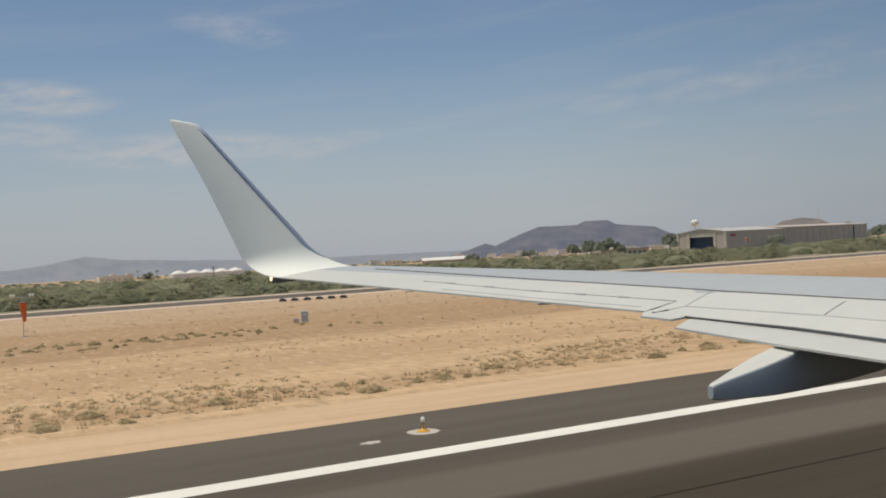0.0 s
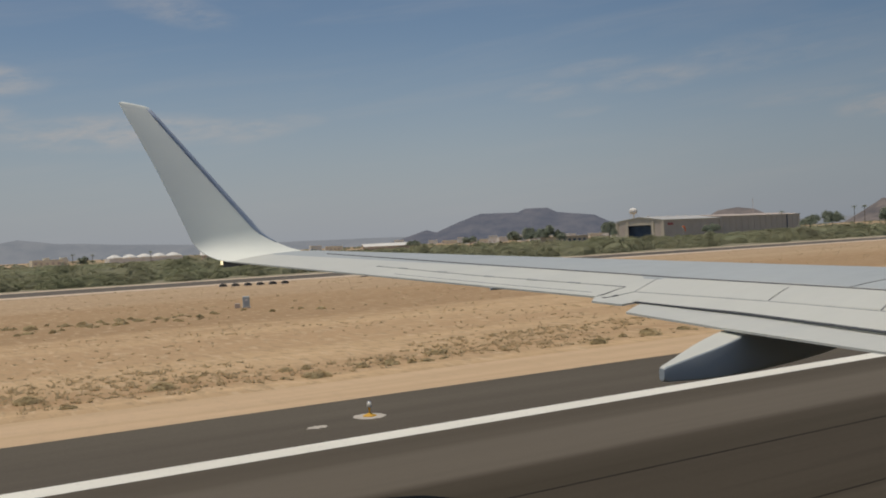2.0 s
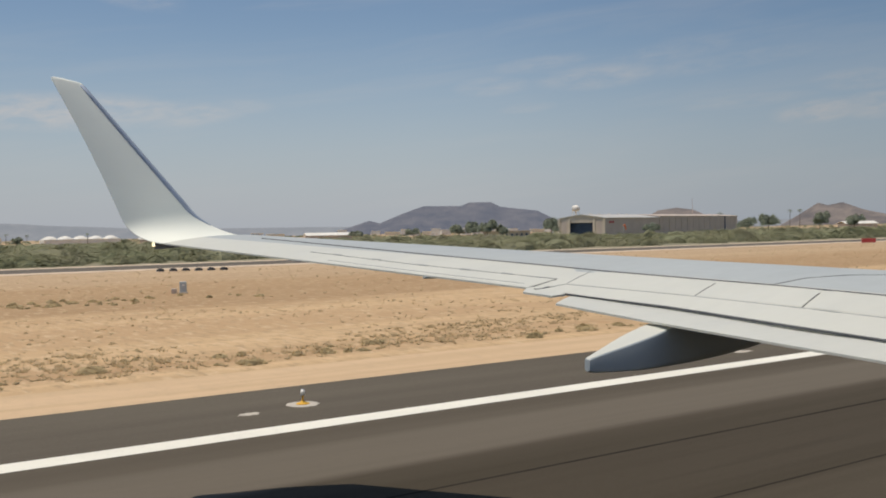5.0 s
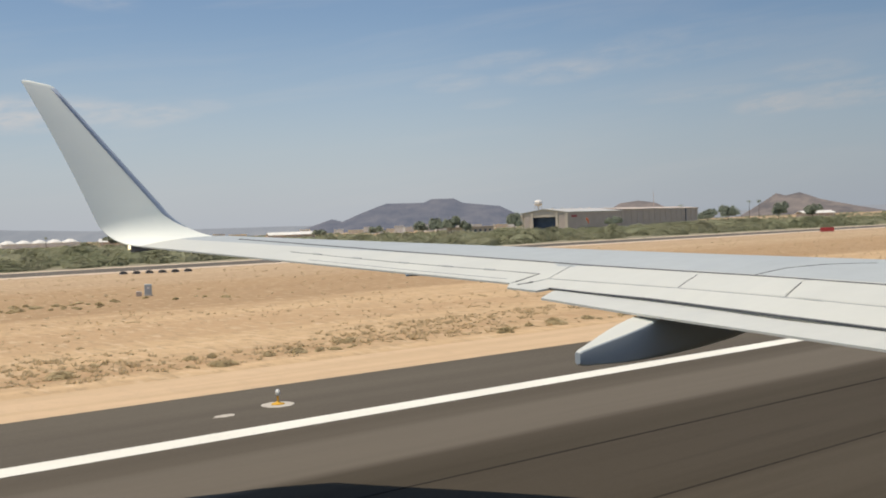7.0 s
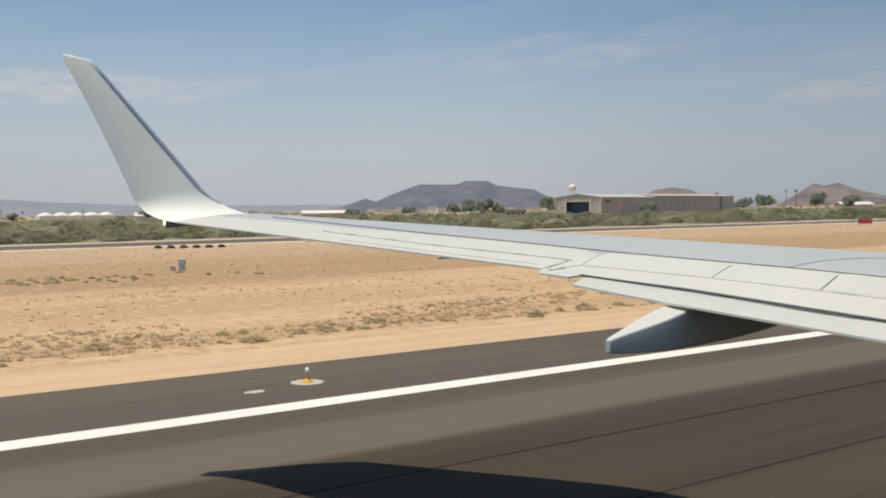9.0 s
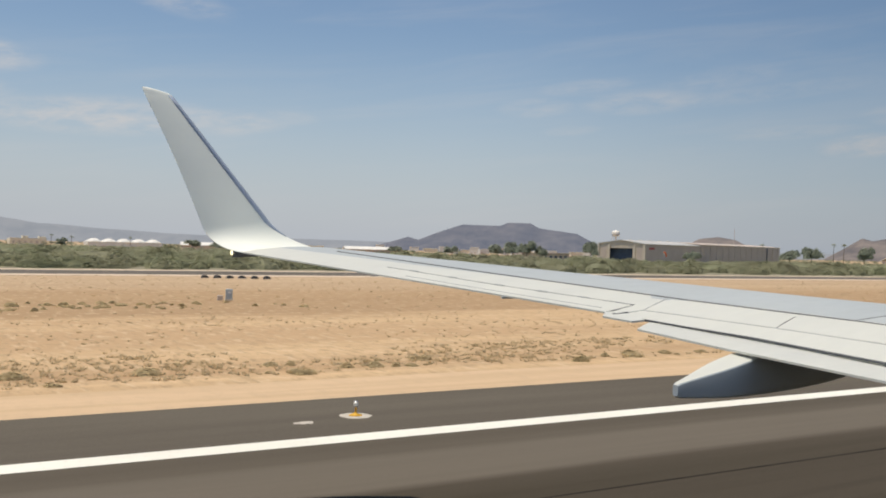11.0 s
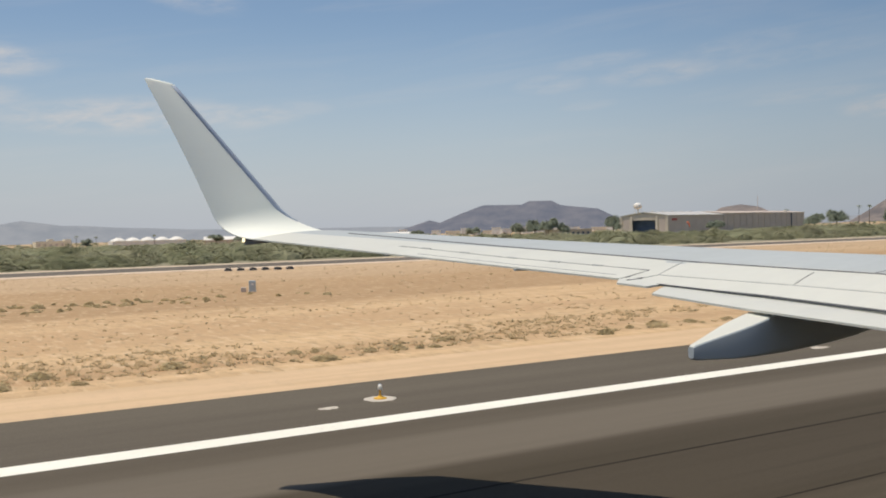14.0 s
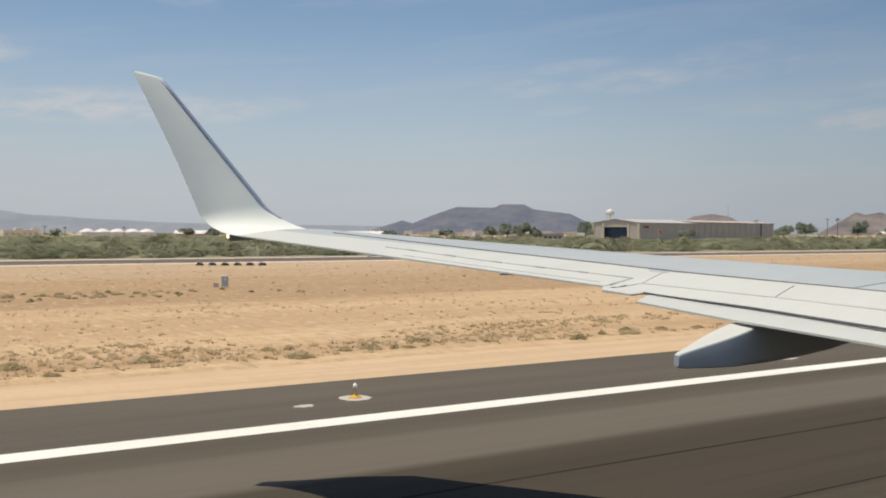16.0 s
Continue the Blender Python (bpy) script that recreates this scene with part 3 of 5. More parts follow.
def build_flap():
    lead = [(7.52, 7.86), (7.62, 7.2), (7.73, 6.60), (7.93, 4.65), (8.18, 2.4), (8.5, -0.4)]
    trail = [(6.79, 7.36), (6.79, 6.75), (6.80, 6.20), (6.90, 4.9), (7.02, 3.4), (7.2, -0.8)]
    drop = [0.03, 0.02, 0.013, 0.008, 0.007, 0.008, 0.010, 0.012]
    rings = []
    for (ax, ay), (bx, by) in zip(lead, trail):
        ring = []
        for k in range(8):
            v = k / 7
            x, y = ax + (bx - ax) * v, ay + (by - ay) * v
            ring.append((x, y, wing_plane(y) - drop[k]))
        for k in range(7, -1, -1):
            v = k / 7
            x, y = ax + (bx - ax) * v, ay + (by - ay) * v
            ring.append((x, y, wing_plane(y) - drop[k] - 0.02 - 0.10 * (1 - v) ** 0.8 * min(1, v * 4 + 0.2)))
        rings.append(ring)
    part("flap", loft(bmesh.new(), rings), WHITE_PAINT, aircraft, "white outboard trailing edge flap", True, 35)


def surface_strip(name, points, width, lift, mat, parent, label=""):
    """A thin band that follows the upper skin along a line of plan points."""
    bm = bmesh.new()
    rings = []
    dense = []
    for (ax, ay), (bx, by) in zip(points, points[1:]):
        n = max(2, int(math.hypot(bx - ax, by - ay) / 0.25))
        dense += [(ax + (bx - ax) * i / n, ay + (by - ay) * i / n) for i in range(n)]
    dense.append(points[-1])
    for i, (x, y) in enumerate(dense):
        p, q = dense[max(0, i - 1)], dense[min(len(dense) - 1, i + 1)]
        t = Vector((q[0] - p[0], q[1] - p[1])).normalized()
        ox, oy = -t.y * width / 2, t.x * width / 2
        rings.append([(x + ox, y + oy, wing_top(x + ox, y + oy) + lift), (x - ox, y - oy, wing_top(x - ox, y - oy) + lift), (x - ox, y - oy, wing_top(x - ox, y - oy) - 0.01), (x + ox, y + oy, wing_top(x + ox, y + oy) - 0.01)])
    return part(name, loft(bm, rings), mat, parent, label)


def surface_panel(name, a, b, c, d, lift, mat, parent, label=""):
    """A thin plate that follows the upper skin inside four plan corners."""
    a, b, c, d = (Vector(p) for p in (a, b, c, d))
    n, m = 18, 6
    verts, faces = [], []
    for k in (lift, -0.012):
        for i in range(n + 1):
            for j in range(m + 1):
                p = a.lerp(b, i / n).lerp(d.lerp(c, i / n), j / m)
                verts.append((p.x, p.y, wing_top(p.x, p.y) + k))
    w, size = m + 1, (n + 1) * (m + 1)
    for i in range(n):
        for j in range(m):
            q = (i * w + j, i * w + j + 1, (i + 1) * w + j + 1, (i + 1) * w + j)
            faces += [q, tuple(size + v for v in reversed(q))]
    edge = [i * w for i in range(n + 1)] + [n * w + j for j in range(1, w)] + [i * w + m for i in range(n - 1, -1, -1)] + [j for j in range(m - 1, 0, -1)]
    for p, q in zip(edge, edge[1:] + edge[:1]):
        faces.append((p, q, q + size, p + size))
    ob = raw(name, verts, faces, mat, parent, True)
    ob.data.set_sharp_from_angle(angle=radians(40))
    return tagged(ob, label)


FAIRING_BELLY = [(0.0, -0.135), (0.06, -0.145), (0.5, -0.155), (1.2, -0.15), (1.7, -0.125), (2.2, -0.08), (2.75, 0.0), (3.3, 0.16), (3.9, 0.42)]


def build_fairing(y, tail_x, tail_z, size, width, slope=0.245):
    """A canoe-shaped flap track fairing: a sloping crowned top, a blunt rounded tail and a belly that rises forward."""
    f = new("flap_track_fairing")
    f.parent = aircraft
    rings = []
    n = 30
    for i in range(n + 1):
        q = 3.85 * (i / n) ** 1.35
        for (a, h0), (b, h1) in zip(FAIRING_BELLY, FAIRING_BELLY[1:]):
            if a <= q <= b:
                low = tail_z + size * (h0 + (h1 - h0) * (q - a) / (b - a))
        x = tail_x + size * q
        top = min(tail_z + slope * (x - tail_x), wing_plane(y) - 0.03)
        low = min(low, top - 0.03)
        w = width * (0.17 + 0.83 * smooth_step(-0.15, 0.8, q)) * (1 - 0.6 * smooth_step(2.4, 3.85, q))
        if i == 0:
            w, top, low = w * 0.8, top - 0.012 * size, low + 0.012 * size
        ring = []
        up, down = min(0.02, 0.3 * (top - low), 0.3 * w), min(0.02 + 0.05 * smooth_step(0.3, 1.5, q), 0.4 * (top - low), 0.45 * w)
        for sx, sz, start, rr in ((1, 1, 0, up), (-1, 1, 90, up), (-1, -1, 180, down), (1, -1, 270, down)):
            zc = top - rr if sz > 0 else low + rr
            for k in range(6):
                a = radians(start + 90 * k / 5)
                ring.append((x, y + sx * (w / 2 - rr) + rr * math.cos(a), zc + rr * math.sin(a)))
        rings.append(ring)
    bm = loft(bmesh.new(), rings)
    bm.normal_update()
    # white up-facing faces over darker sides: sun and shade put into the colour
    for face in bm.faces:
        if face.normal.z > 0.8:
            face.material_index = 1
    part("fairing_shell", bm, [FAIRING_PAINT, WHITE_PAINT], f, "blue-grey flap track fairing shell with a sunlit white top put into colour", True, 50)
    return f


build_body()
build_winglet()
build_flap()
# the gap in front of the flap and the other joints of the upper skin
surface_strip("flap_gap", [(7.33, 7.84), (7.55, 6.60), (7.75, 4.65), (8.0, 2.4)], 0.036, 0.004, GAP, aircraft, "dark gap in front of the flap")
surface_strip("spar_seam", [(6.86, 14.1), (7.62, 11.0), (8.20, 8.9), (8.83, 6.37), (9.1, 5.06), (9.7, 2.0)], 0.024, 0.010, SEAM, aircraft)
surface_strip("aileron_seam", [(6.74, 12.3), (7.17, 10.4), (7.74, 8.40), (7.27, 8.355)], 0.016, 0.004, SEAM, aircraft)
surface_strip("tab_seam", [(6.62, 11.6), (7.0, 10.0), (7.38, 8.55)], 0.012, 0.005, FAINT_SEAM, aircraft)
surface_strip("shroud_seam", [(7.63, 8.14), (7.99, 6.65), (8.20, 5.57), (8.35, 4.64), (8.7, 2.4)], 0.012, 0.004, FAINT_SEAM, aircraft)
surface_strip("hinge_slot", [(7.25, 8.215), (7.35, 8.205), (7.44, 8.195)], 0.03, 0.009, GAP, aircraft, "dark slot beside the aileron")
surface_strip("panel_seam", [(7.45, 8.19), (7.54, 8.165), (7.63, 8.14)], 0.012, 0.005, FAINT_SEAM, aircraft)
surface_strip("panel_seam", [(7.63, 8.14), (8.25, 8.40)], 0.010, 0.005, FAINT_SEAM, aircraft)
for ends in (((8.56, 6.86), (7.99, 6.65)), ((8.79, 5.78), (8.21, 5.57)), ((9.02, 4.7), (8.42, 4.45))):
    surface_strip("spoiler_seam", ends, 0.009, 0.004, SEAM, aircraft)
surface_strip("slat_seam", [(8.83, 6.37), (9.4, 6.36), (9.9, 6.22), (10.4, 5.9)], 0.011, 0.004, SEAM, aircraft)
for a, b, c, d in (((8.28, 8.35), (8.68, 6.90), (8.01, 6.69), (7.66, 8.10)), ((8.70, 6.82), (8.95, 5.84), (8.24, 5.60), (8.03, 6.60)), ((8.97, 5.76), (9.22, 4.75), (8.44, 4.50), (8.25, 5.52))):
    surface_panel("spoiler", a, b, c, d, 0.0015, WHITE_PAINT, aircraft, "white spoiler panel")
surface_panel("aileron", (6.76, 12.22), (7.71, 8.43), (7.33, 8.42), (6.38, 12.18), 0.0015, WHITE_PAINT, aircraft, "white aileron panel")
for x, y in ((6.86, 11.78), (7.02, 11.07), (7.20, 10.27), (7.38, 9.63), (7.55, 9.05)):
    surface_strip("hinge_cover", [(x - 0.02, y + 0.07), (x + 0.02, y - 0.07)], 0.03, 0.012, FAINT_SEAM, aircraft, "small grey hinge cover")


def fit_wing_to_view():
    """Shapes the wing to fit the camera's view: about the mean eye, tip and root are drawn nearer, the aileron pushed
    farther out.
    """
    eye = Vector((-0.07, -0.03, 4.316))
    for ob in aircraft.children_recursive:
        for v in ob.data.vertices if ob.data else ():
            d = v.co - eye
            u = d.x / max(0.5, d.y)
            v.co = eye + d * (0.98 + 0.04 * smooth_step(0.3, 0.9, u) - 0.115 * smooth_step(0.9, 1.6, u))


fit_wing_to_view()
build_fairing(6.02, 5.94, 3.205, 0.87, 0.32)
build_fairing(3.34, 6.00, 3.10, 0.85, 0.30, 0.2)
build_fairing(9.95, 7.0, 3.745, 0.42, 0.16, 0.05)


def build_fuselage():
    """The plain cabin tube behind the window, on its wheels."""
    rings = []
    for x, r in ((-14, 0.9), (-11, 1.5), (-7, 1.85), (0, 1.88), (8, 1.88), (14, 1.88), (19, 1.6), (22, 0.5)):
        rings.append([(x, -2.15 + r * math.cos(a), 4.1 + r * math.sin(a)) for a in [2 * math.pi * k / 28 for k in range(28)]])
    part("fuselage", loft(bmesh.new(), rings), WHITE_PAINT, aircraft, "white fuselage tube", True)
    for x, y in ((6.8, -4.6), (6.8, 0.6), (19.0, -2.15)):
        leg = part("landing_gear", tube(bmesh.new(), (x, y, 0.6), (x, y + (-2.15 - y) * 0.3, 3.4), 0.11, 0.14, 12), METAL, aircraft, "grey landing gear leg", True)
        for o in (-0.3, 0.3):
            part("wheel", tube(bmesh.new(), (x, y + o - 0.17, 0.58), (x, y + o + 0.17, 0.58), 0.56, 0.56, 28), RUBBER, leg, "black rubber tyre")


build_fuselage()
# the static wicks and the lamp at the wing tip's trailing edge
part("position_lamp", tube(bmesh.new(), (5.528, 15.103, 4.075), (5.528, 15.103, 4.155), 0.022, 0.018, 10), LAMP_LIT, aircraft, "clear wing tip position lamp", True)
# a dark tapered wedge added under the tip, inboard of the lamp
tip = loft(bmesh.new(), [[(5.535 + 0.25 * k, 15.09 - 0.85 * k, 4.145 - 0.045 * k), (5.66 + 0.25 * k, 15.13 - 0.85 * k, 4.145 - 0.045 * k), (5.66 + 0.25 * k, 15.13 - 0.85 * k, 4.03 + 0.06 * k), (5.535 + 0.25 * k, 15.09 - 0.85 * k, 4.03 + 0.06 * k)] for k in (0.0, 0.3, 0.65, 1.0)])
part("lamp_housing", tip, SEAM, aircraft, "dark tapered wedge under the tip")
for y in (14.88, 14.5, 11.9):
    x = te_x(y) - 0.02
    part("static_wick", tube(bmesh.new(), (x + 0.03, y, wing_plane(y) - 0.004), (x - 0.16, y, wing_plane(y) - 0.02), 0.008, 0.003, 6), SEAM, aircraft, "thin dark static discharge wick")

# ---- distance ----


def bearing(az, dist):
    """Plan place at a bearing (degrees to the right of straight out) and distance."""
    return dist * math.sin(radians(az)), dist * math.cos(radians(az))


def build_range(name, dist, depth, profile, mat, label, rough=0.18, step=0.10, kind="structure"):
    """A ridge in the distance: heights over the bearing, with gullied flanks falling towards the plain on both sides."""
    a0, a1 = profile[0][0], profile[-1][0]
    n = int((a1 - a0) / step) + 1
    rows = 17
    verts, faces = [], []
    for j in range(rows):
        v = j / (rows - 1)
        s = 1 - abs(2 * v - 1)
        for i in range(n + 1):
            az = a0 + (a1 - a0) * i / n
            for (p, h0), (q, h1) in zip(profile, profile[1:]):
                if p <= az <= q:
                    h = h0 + (h1 - h0) * smooth_step(0, 1, (az - p) / (q - p)) if q - p > 2.5 else h0 + (h1 - h0) * (az - p) / (q - p)
                    break
            d = dist + depth * (v - 0.5)
            x, y = bearing(az, d)
            g = noise.fractal(Vector((az * 1.1, v * 5.0, dist * 0.01)), 1.0, 2.0, 5)
            top = 4.3 + dist * math.tan(radians(h))
            base = ground_z(x, y) - 6
            f = s ** 1.25
            f = min(1.0, max(0.0, f + (g * rough * 1.6 * s * (1 - s) * 2)))
            z = base + (top - base) * f + (g * rough * 0.06 * (top - base) if 0 < j < rows - 1 else 0)
            verts.append((x, y, z))
    w = n + 1
    faces = [(j * w + i, j * w + i + 1, (j + 1) * w + i + 1, (j + 1) * w + i) for j in range(rows - 1) for i in range(n)]
    return tagged(raw(name, verts, faces, mat, smooth=True), label, "mountain", kind=kind)


build_range("mesa", 4350, 700, [(28.6, -0.35), (29.9, 0.02), (31.1, 0.40), (31.7, 0.25), (32.6, 0.62), (33.4, 0.92), (34.2, 1.18), (36.3, 1.16), (36.75, 1.36), (38.0, 1.34), (38.5, 1.08), (40.6, 0.82), (41.4, 0.42), (42.5, 0.02), (43.4, -0.35)], MESA_ROCK, "flat-topped dark mesa in the distance with its haze as a glow")
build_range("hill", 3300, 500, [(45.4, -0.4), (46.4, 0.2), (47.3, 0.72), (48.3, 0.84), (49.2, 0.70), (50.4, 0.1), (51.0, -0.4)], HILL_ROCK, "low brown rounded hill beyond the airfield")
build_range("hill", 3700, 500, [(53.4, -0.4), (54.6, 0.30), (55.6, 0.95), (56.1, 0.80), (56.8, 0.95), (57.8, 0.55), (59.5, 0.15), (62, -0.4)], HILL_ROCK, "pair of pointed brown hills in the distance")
build_range("far_range", 4600, 300, [(-6, 0.2), (2, 0.25), (5.5, 0.32), (7.2, 0.50), (9.2, 0.86), (11.3, 0.55), (15.5, 0.34), (18, 0.20), (22, 0.12), (27, 0.10), (33, 0.05), (44, 0.05), (52, 0.1), (62, 0.12), (75, 0.1)], FAR_ROCK, "pale mountain range on the horizon with blue haze as a glow", step=0.3)


# ---- vegetation ----
def leaf_cloud(verts, faces, rng, x, y, z, r, h, count, size, lift=0.55, core=0.0):
    """One bush: small leaves laid unevenly over a lumpy dome, turned up for even light, round a solid core added to
    fill the dark hollow.
    """
    lump = [rng.uniform(0.7, 1.15) for _ in range(7)]
    if core:
        b = len(verts)
        for e in (0.0, 0.55, 1.0):
            for k in range(7):
                a, q = 2 * math.pi * k / 7, core * lump[k] * rng.uniform(0.9, 1.1)
                verts.append((x + r * q * math.cos(e) * math.cos(a), y + r * q * math.cos(e) * math.sin(a), z + h * q * math.sin(e) * 0.95))
        verts.append((x, y, z + h * core))
        for k in range(7):
            j = (k + 1) % 7
            faces.extend([(b + k, b + j, b + 7 + j, b + 7 + k), (b + 7 + k, b + 7 + j, b + 14 + j, b + 14 + k), (b + 14 + k, b + 14 + j, b + 21)])
    for _ in range(count * 3):
        a, e = rng.uniform(0, 2 * math.pi), 1.5 * rng.random() ** 0.8
        f = a / (2 * math.pi) * 7
        k = lump[int(f) % 7] + (lump[(int(f) + 1) % 7] - lump[int(f) % 7]) * (f % 1)
        k *= rng.uniform(0.82, 1.06)
        ce, se = math.cos(e), math.sin(e)
        c = Vector((x + r * k * ce * math.cos(a), y + r * k * ce * math.sin(a), z + h * (0.8 * k + 0.15) * se))
        n = Vector((ce * math.cos(a) / r, ce * math.sin(a) / r, se / h)).normalized()
        n = (n + Vector((rng.uniform(-0.5, 0.5), rng.uniform(-0.5, 0.5), lift * rng.uniform(0.4, 1.6)))).normalized()
        u = n.orthogonal().normalized()
        v = n.cross(u)
        s, b, turn = size * rng.uniform(0.6, 1.5), len(verts), rng.uniform(0, 6.28)
        for q in (0.0, 1.7, 4.1):
            verts.append(tuple(c + (u * math.cos(turn + q) + v * math.sin(turn + q)) * s))
        faces.append((b, b + 1, b + 2))


def build_brush():
    rng = random.Random(4)
    verts, faces = [], []
    for _ in range(420):
        y = rng.uniform(134.5, 165)
        x = y * math.tan(radians(rng.uniform(-2, 62)))
        h = rng.uniform(0.7, 1.6) + 1.2 * rng.random() ** 4
        leaf_cloud(verts, faces, rng, x, y, ground_z(x, y) - 0.1, h * rng.uniform(1.1, 2.0), h, 600, 0.115, 1.0, 0.7)
    for _ in range(34):
        y = rng.uniform(139, 185)
        x = y * math.tan(radians(rng.uniform(-2, 60)))
        for _ in range(3):
            h = rng.uniform(1.9, 3.1)
            leaf_cloud(verts, faces, rng, x + rng.uniform(-3, 3), y + rng.uniform(-2, 2), ground_z(x, y) - 0.1, h * rng.uniform(0.8, 1.3), h, 800, 0.12, 1.0, 0.7)
    for _ in range(1000):
        az = rng.uniform(2, 66)
        d = 150 + 320 * rng.random() ** 1.6
        y = max(139.0, (140 + (d - 150) * 0.9) * rng.uniform(0.95, 1.05))
        x = y * math.tan(radians(az))
        if x > 700:
            continue
        big = rng.random() ** 3
        h = rng.uniform(0.9, 1.7) + 1.5 * big
        leaf_cloud(verts, faces, rng, x, y, ground_z(x, y) - 0.1, h * rng.uniform(1.2, 2.4), h, 260, 0.16, 1.0, 0.75)
    for _ in range(1300):
        az = rng.uniform(2, 66)
        y = 470 + 1500 * rng.random() ** 1.5
        x = y * math.tan(radians(az))
        h = rng.uniform(1.2, 2.6)
        leaf_cloud(verts, faces, rng, x, y, ground_z(x, y) - 0.2, h * rng.uniform(1.4, 3.0), h, 26, 0.8, 1.5, 0.88)
    ob = raw("brush", verts, faces, BRUSH)
    tagged(ob, "olive green desert scrub beyond the taxiway", "scrub", kind="stuff")


build_brush()


def tuft(verts, faces, rng, x, y, r, h, blades):
    for _ in range(blades):
        a = rng.uniform(0, 2 * math.pi)
        q = r * math.sqrt(rng.random())
        bx, by = x + q * math.cos(a), y + q * math.sin(a)
        lean = rng.uniform(0.5, 1.5) * h
        t = a + rng.uniform(-0.6, 0.6)
        hh = h * rng.uniform(0.5, 1.1)
        w = rng.uniform(0.010, 0.022) + 0.06 * h
        px, py = -math.sin(t) * w, math.cos(t) * w
        b = len(verts)
        verts += [(bx - px, by - py, 0), (bx + px, by + py, 0), (bx + lean * math.cos(t), by + lean * math.sin(t), hh)]
        faces.append((b, b + 1, b + 2))


def build_tufts(name, seed, rows, mat, label, category):
    rng = random.Random(seed)
    verts, faces = [], []
    for count, y0, y1, x0, x1, h0, h1, blades in rows:
        for _ in range(count):
            y = rng.uniform(y0, y1)
            x = rng.uniform(x0, x1) + (y - 30) * 0.55
            patchy = noise.noise(Vector((x * 0.09, y * 0.2, seed)))
            if patchy < rng.uniform(-0.35, 0.15):
                continue
            h = h0 + (h1 - h0) * rng.random() ** 2
            tuft(verts, faces, rng, x, y, h * rng.uniform(0.7, 1.6), h, blades)
    ob = raw(name, verts, faces, mat)
    tagged(ob, label, category, kind="stuff")


build_tufts("dry_grass", 11, [(4200, 29.9, 36.5, -15, 75, 0.03, 0.15, 16), (2000, 36, 52, -20, 95, 0.03, 0.11, 12), (2600, 52, 111, -40, 170, 0.05, 0.14, 12)], DRY_TUFT, "straw-coloured dry grass tufts on the sand", "grass")


def build_weeds():
    """Small low weeds dotted over the sand."""
    rng = random.Random(23)
    verts, faces = [], []
    for count, y0, y1, x0, x1, h0, h1 in ((70, 30, 37, -15, 75, 0.05, 0.12), (60, 37, 53, -20, 100, 0.05, 0.12), (260, 60, 111, -40, 170, 0.07, 0.17)):
        for _ in range(count):
            y = rng.uniform(y0, y1)
            x = rng.uniform(x0, x1) + (y - 30) * 0.55
            if noise.noise(Vector((x * 0.12, y * 0.25, 5.0))) < rng.uniform(-0.3, 0.2):
                continue
            h = h0 + (h1 - h0) * rng.random() ** 1.7
            leaf_cloud(verts, faces, rng, x, y, 0.0, h * rng.uniform(1.2, 2.2), h * 0.8, 50, 0.09 * h + 0.012, 1.1)
    tagged(raw("weeds", verts, faces, GREEN_TUFT), "beige and olive low weeds dotted over the sand", "weeds", kind="stuff")


def build_bushes():
    """Rounded grey-green bushes, thickest in a line along the graded verge, with one patch farther out."""
    rng = random.Random(31)
    verts, faces = [], []
    for _ in range(150):
        x = rng.uniform(-10, 75)
        y = 30.6 + 0.9 * math.sin(x * 0.13) + rng.gauss(0, 0.8)
        if y < 29.7 or noise.noise(Vector((x * 0.16, y * 0.3, 9.0))) < rng.uniform(-0.35, 0.25):
            continue
        h = 0.09 + 0.22 * rng.random() ** 2
        for _ in range(rng.choice((1, 1, 2, 3))):
            leaf_cloud(verts, faces, rng, x + rng.uniform(-0.5, 0.5), y + rng.uniform(-0.25, 0.25), 0.0, h * rng.uniform(1.1, 2.0), h * rng.uniform(0.6, 0.9), 120, 0.08 * h + 0.012, 1.1, 0.8)
    for _ in range(80):
        x, y = rng.gauss(14, 6.5), rng.gauss(63, 2.0)
        h = rng.uniform(0.08, 0.22)
        leaf_cloud(verts, faces, rng, x, y, 0.0, h * rng.uniform(1.2, 2.6), h, 70, 0.1 * h + 0.02, 1.1, 0.8)
    tagged(raw("bushes", verts, faces, BUSH_LEAF), "grey-green rounded low bushes along the sandy verge", "bushes", kind="stuff")


build_weeds()
build_bushes()


# ---- trees ----
def build_tree(x, y, h, spread, seed, label):
    rng = random.Random(seed)
    t = thing("tree", (x, y, ground_z(x, y)), label, "tree", "trees round the hangars")
    bm = tube(bmesh.new(), (0, 0, -0.2), (0.1, 0, h * 0.45), 0.22, 0.13, 9)
    for _ in range(6):
        a = rng.uniform(0, 6.28)
        tube(bm, (0.05, 0, h * rng.uniform(0.25, 0.42)), (math.cos(a) * spread * 0.6, math.sin(a) * spread * 0.6, h * rng.uniform(0.55, 0.85)), 0.09, 0.03, 6)
    part("trunk", bm, BARK, t, "brown trunk with limbs")
    verts, faces = [], []
    for _ in range(12):
        a, q = rng.uniform(0, 6.28), spread * math.sqrt(rng.random()) * 0.75
        leaf_cloud(verts, faces, rng, q * math.cos(a), q * math.sin(a), h * rng.uniform(0.30, 0.62), spread * rng.uniform(0.35, 0.6), h * rng.uniform(0.22, 0.34), 180, 0.26, 1.0, 0.8)
    crown = raw("crown", verts, faces, TREE_LEAF, t)
    tagged(crown, "dark green uneven leafy crown")


